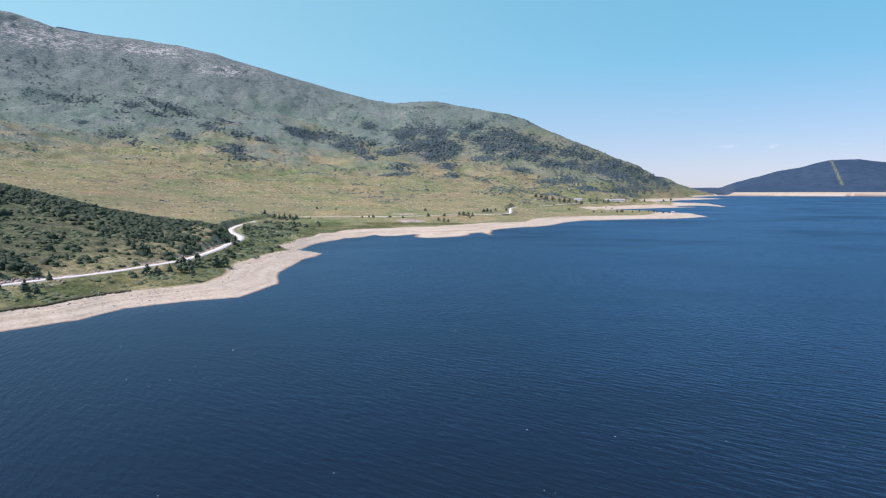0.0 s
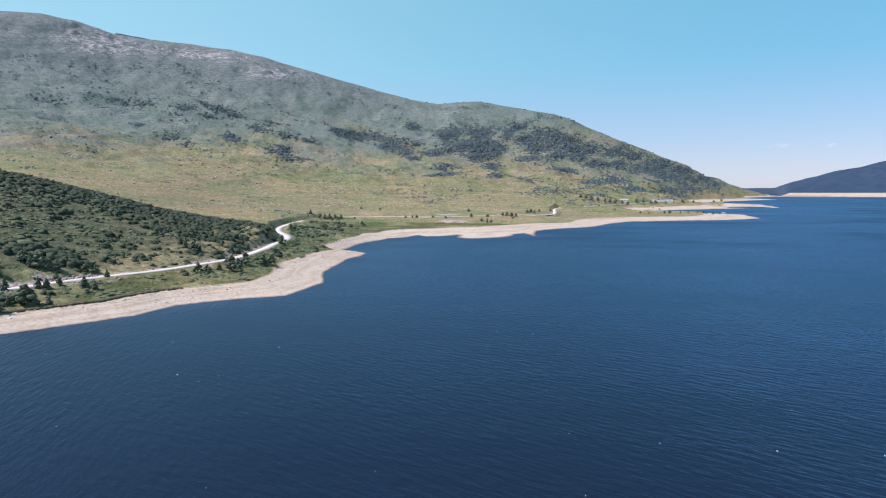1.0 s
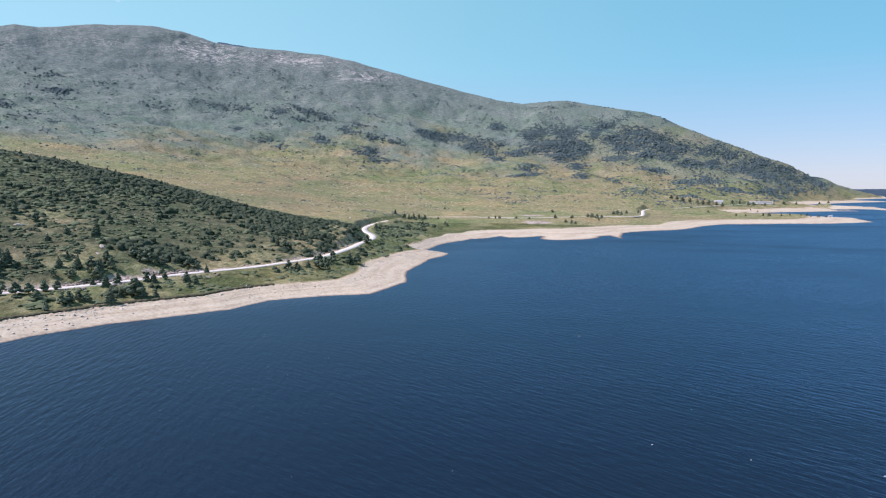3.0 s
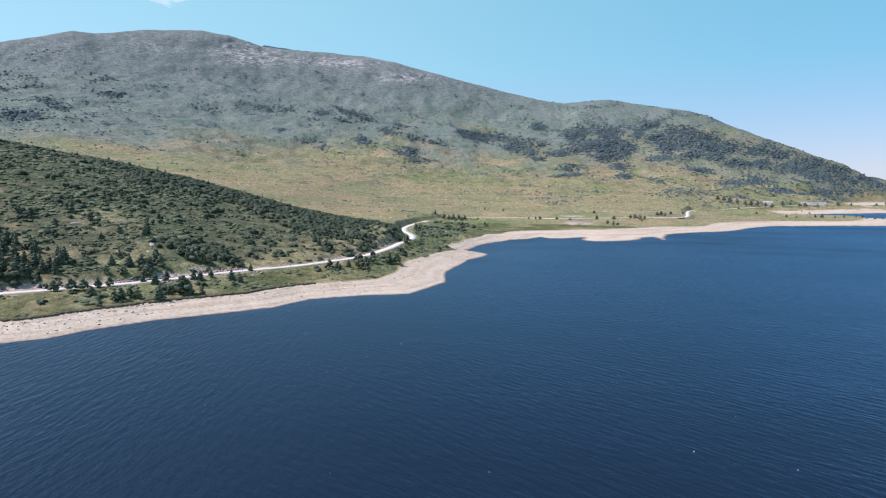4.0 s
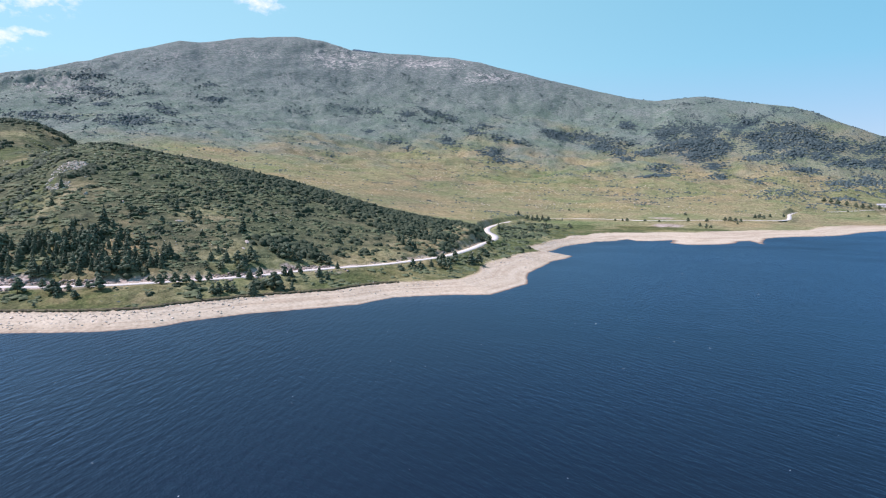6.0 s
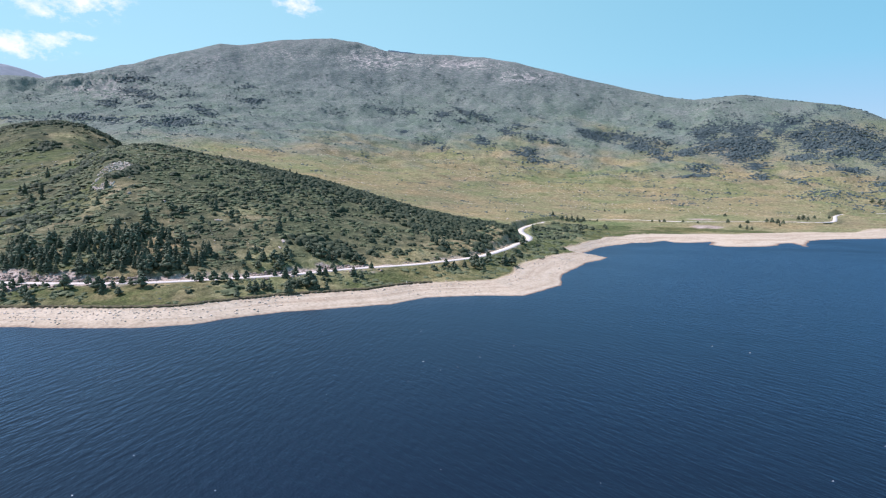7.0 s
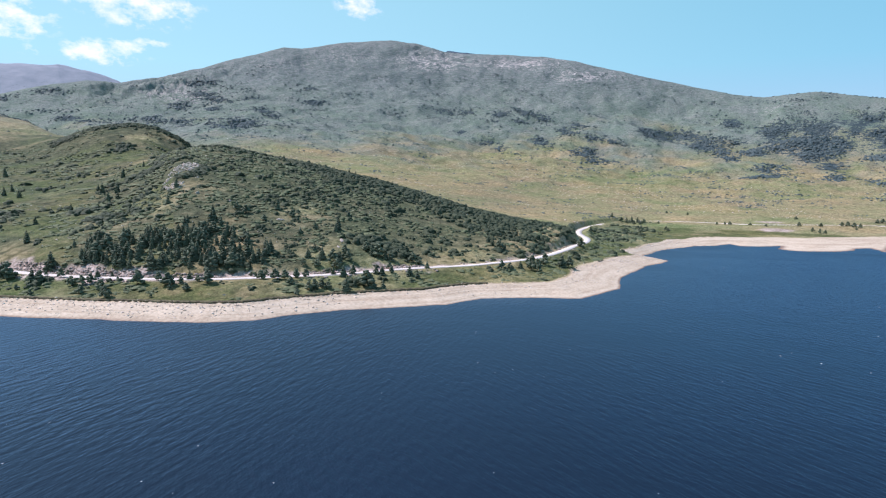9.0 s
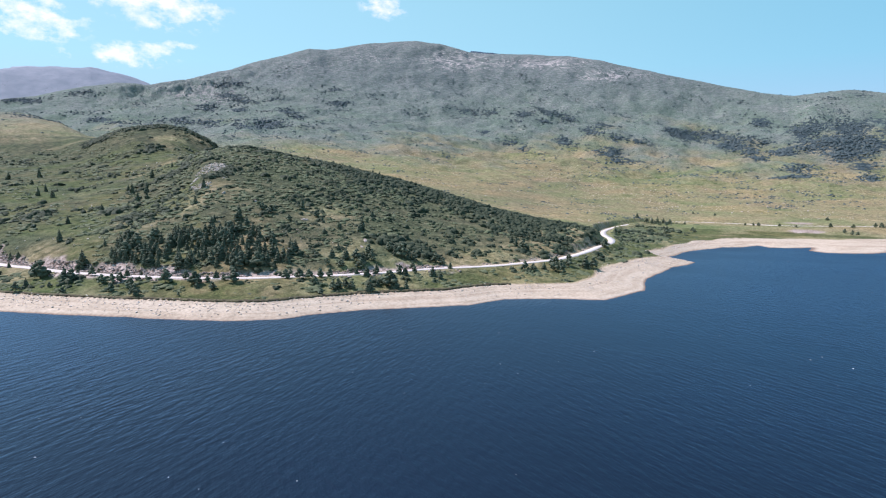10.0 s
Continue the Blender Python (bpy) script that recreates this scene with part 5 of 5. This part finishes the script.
PALE, nt, b = material("pale_granite", 0.9)
pn = noise_tex(nt, nt.nodes.new("ShaderNodeNewGeometry").outputs["Position"], 1.3, 5.0, 0.65)
nt.links.new(ramp(nt, pn, [(0.35, (0.26, 0.225, 0.175)), (0.65, (0.50, 0.445, 0.37))]), b.inputs["Base Color"])
bump(nt, b, pn, 0.6, 0.3)
outcrop(-220, 211, 4.2, 1.8, 0.55, 30, 1, "smooth pale granite outcrop among juniper")
outcrop(-184, 214, 2.0, 4.6, 0.16, 42, 2, "bare pale granite slab on the hillside")
outcrop(-180, 207, 1.3, 3.0, 0.14, 60, 3, "bare pale granite slab on the hillside")
outcrop(-253, 209, 1.8, 1.2, 0.9, 10, 4, "small pale boulder in the grass")
outcrop(-274, 206, 2.0, 1.3, 1.0, 70, 5, "small pale boulder in the grass")


def box(v, f, x0, x1, y0, y1, z0, z1):
    k = len(v)
    v += [(x0, y0, z0), (x1, y0, z0), (x1, y1, z0), (x0, y1, z0), (x0, y0, z1), (x1, y0, z1), (x1, y1, z1), (x0, y1, z1)]
    f += [(k, k + 3, k + 2, k + 1), (k + 4, k + 5, k + 6, k + 7), (k, k + 1, k + 5, k + 4), (k + 1, k + 2, k + 6, k + 5), (k + 2, k + 3, k + 7, k + 6), (k + 3, k, k + 4, k + 7)]


def boxes(*rows):
    v, f = [], []
    for row in rows:
        box(v, f, *row)
    return v, f


PLASTER, nt, b = material("plaster", 0.9)
nt.links.new(ramp(nt, noise_tex(nt, coords(nt), 0.8, 5.0), [(0.3, (0.56, 0.53, 0.48)), (0.7, (0.74, 0.71, 0.66))]), b.inputs["Base Color"])
SHEET, nt, b = material("sheet_roof", 0.55)
nt.links.new(ramp(nt, noise_tex(nt, coords(nt), 0.6, 5.0), [(0.3, (0.30, 0.29, 0.28)), (0.7, (0.46, 0.45, 0.44))]), b.inputs["Base Color"])
DARK, nt, b = material("dark_opening", 0.4)
nt.links.new(ramp(nt, noise_tex(nt, coords(nt), 2.0), [(0.3, (0.03, 0.035, 0.04)), (0.7, (0.06, 0.065, 0.07))]), b.inputs["Base Color"])


def cottage(name, x, y, turn, length, depth, eaves, ridge, windows, label):
    """A low building: walls, pitched roof with an overhang, windows and a door."""
    root = new(name)
    root.matrix_world = pose(x, y, land_z(x, y) - 0.2, 0, 0, turn)
    tagged(root, label, "building")
    v, f = boxes((-length / 2, length / 2, -depth / 2, depth / 2, -1.0, eaves))
    k = len(v)
    v += [(-length / 2, 0, ridge - 0.15), (length / 2, 0, ridge - 0.15)]
    f += [(4, 7, k), (5, k + 1, 6)]
    m = bpy.data.meshes.new("wall")
    m.from_pydata(v, [], f)
    m.materials.append(PLASTER)
    part("wall", m, root)
    o, t = 0.4, 0.18
    rv, rf = [], []
    for s in (-1, 1):
        k = len(rv)
        e = (eaves - o * (ridge - eaves) / (depth / 2))
        for dz in (0, t):
            rv += [(-length / 2 - o, s * (depth / 2 + o), e + dz), (length / 2 + o, s * (depth / 2 + o), e + dz), (length / 2 + o, 0, ridge + dz), (-length / 2 - o, 0, ridge + dz)]
        rf += [(k, k + 1, k + 2, k + 3), (k + 4, k + 7, k + 6, k + 5), (k, k + 4, k + 5, k + 1), (k + 1, k + 5, k + 6, k + 2), (k, k + 3, k + 7, k + 4)]
    m = bpy.data.meshes.new("roof")
    m.from_pydata(rv, [], rf)
    m.materials.append(SHEET)
    part("roof", m, root)
    for w in range(windows):
        u = -length / 2 + (w + 0.5) * length / windows
        v, f = boxes((u - 0.5, u + 0.5, -depth / 2 - 0.05, -depth / 2 + 0.02, 0.9, 2.0))
        m = bpy.data.meshes.new("window")
        m.from_pydata(v, [], f)
        m.materials.append(DARK)
        part("window", m, root)
    return root


cottage("lake_house", 285, 1309, -12, 16, 8, 3.2, 5.4, 4, "pale plastered low house with a sheet roof by the far road")
cottage("long_shed", 398, 1439, -10, 46, 9, 3.0, 4.4, 9, "long low pale shed with a grey sheet roof")
cottage("white_hut", 336, 904, -20, 4.2, 3.2, 2.2, 3.0, 1, "small white hut among bushes on the low cape")

rng = np.random.default_rng(404)
fq, fr = np.radians(rng.uniform(-69, 36, 900)), 60 * np.exp(rng.uniform(0, 2.3, 900))
x, y = np.sin(fq) * fr, np.cos(fq) * fr
ok = shore_distance(x, y)[0] < -25
x, y = x[ok][:80], y[ok][:80]
FOAM, nt, b = material("foam", 0.6)
nt.links.new(ramp(nt, noise_tex(nt, coords(nt), 4.0), [(0.3, (0.62, 0.66, 0.68)), (0.7, (0.82, 0.84, 0.85))]), b.inputs["Base Color"])
n = len(x)
crest_pts = np.stack([x, y, np.zeros(n)], -1)
foam = mounds("wave_foam", crest_pts, rng.uniform(0.07, 0.20, n) * np.clip(np.hypot(x, y) / 150, 0.8, 2.0), rng.uniform(0.03, 0.08, n), FOAM, "small white crests on the wind-rippled lake", 2, 6, 6)
foam["category"] = "foam"
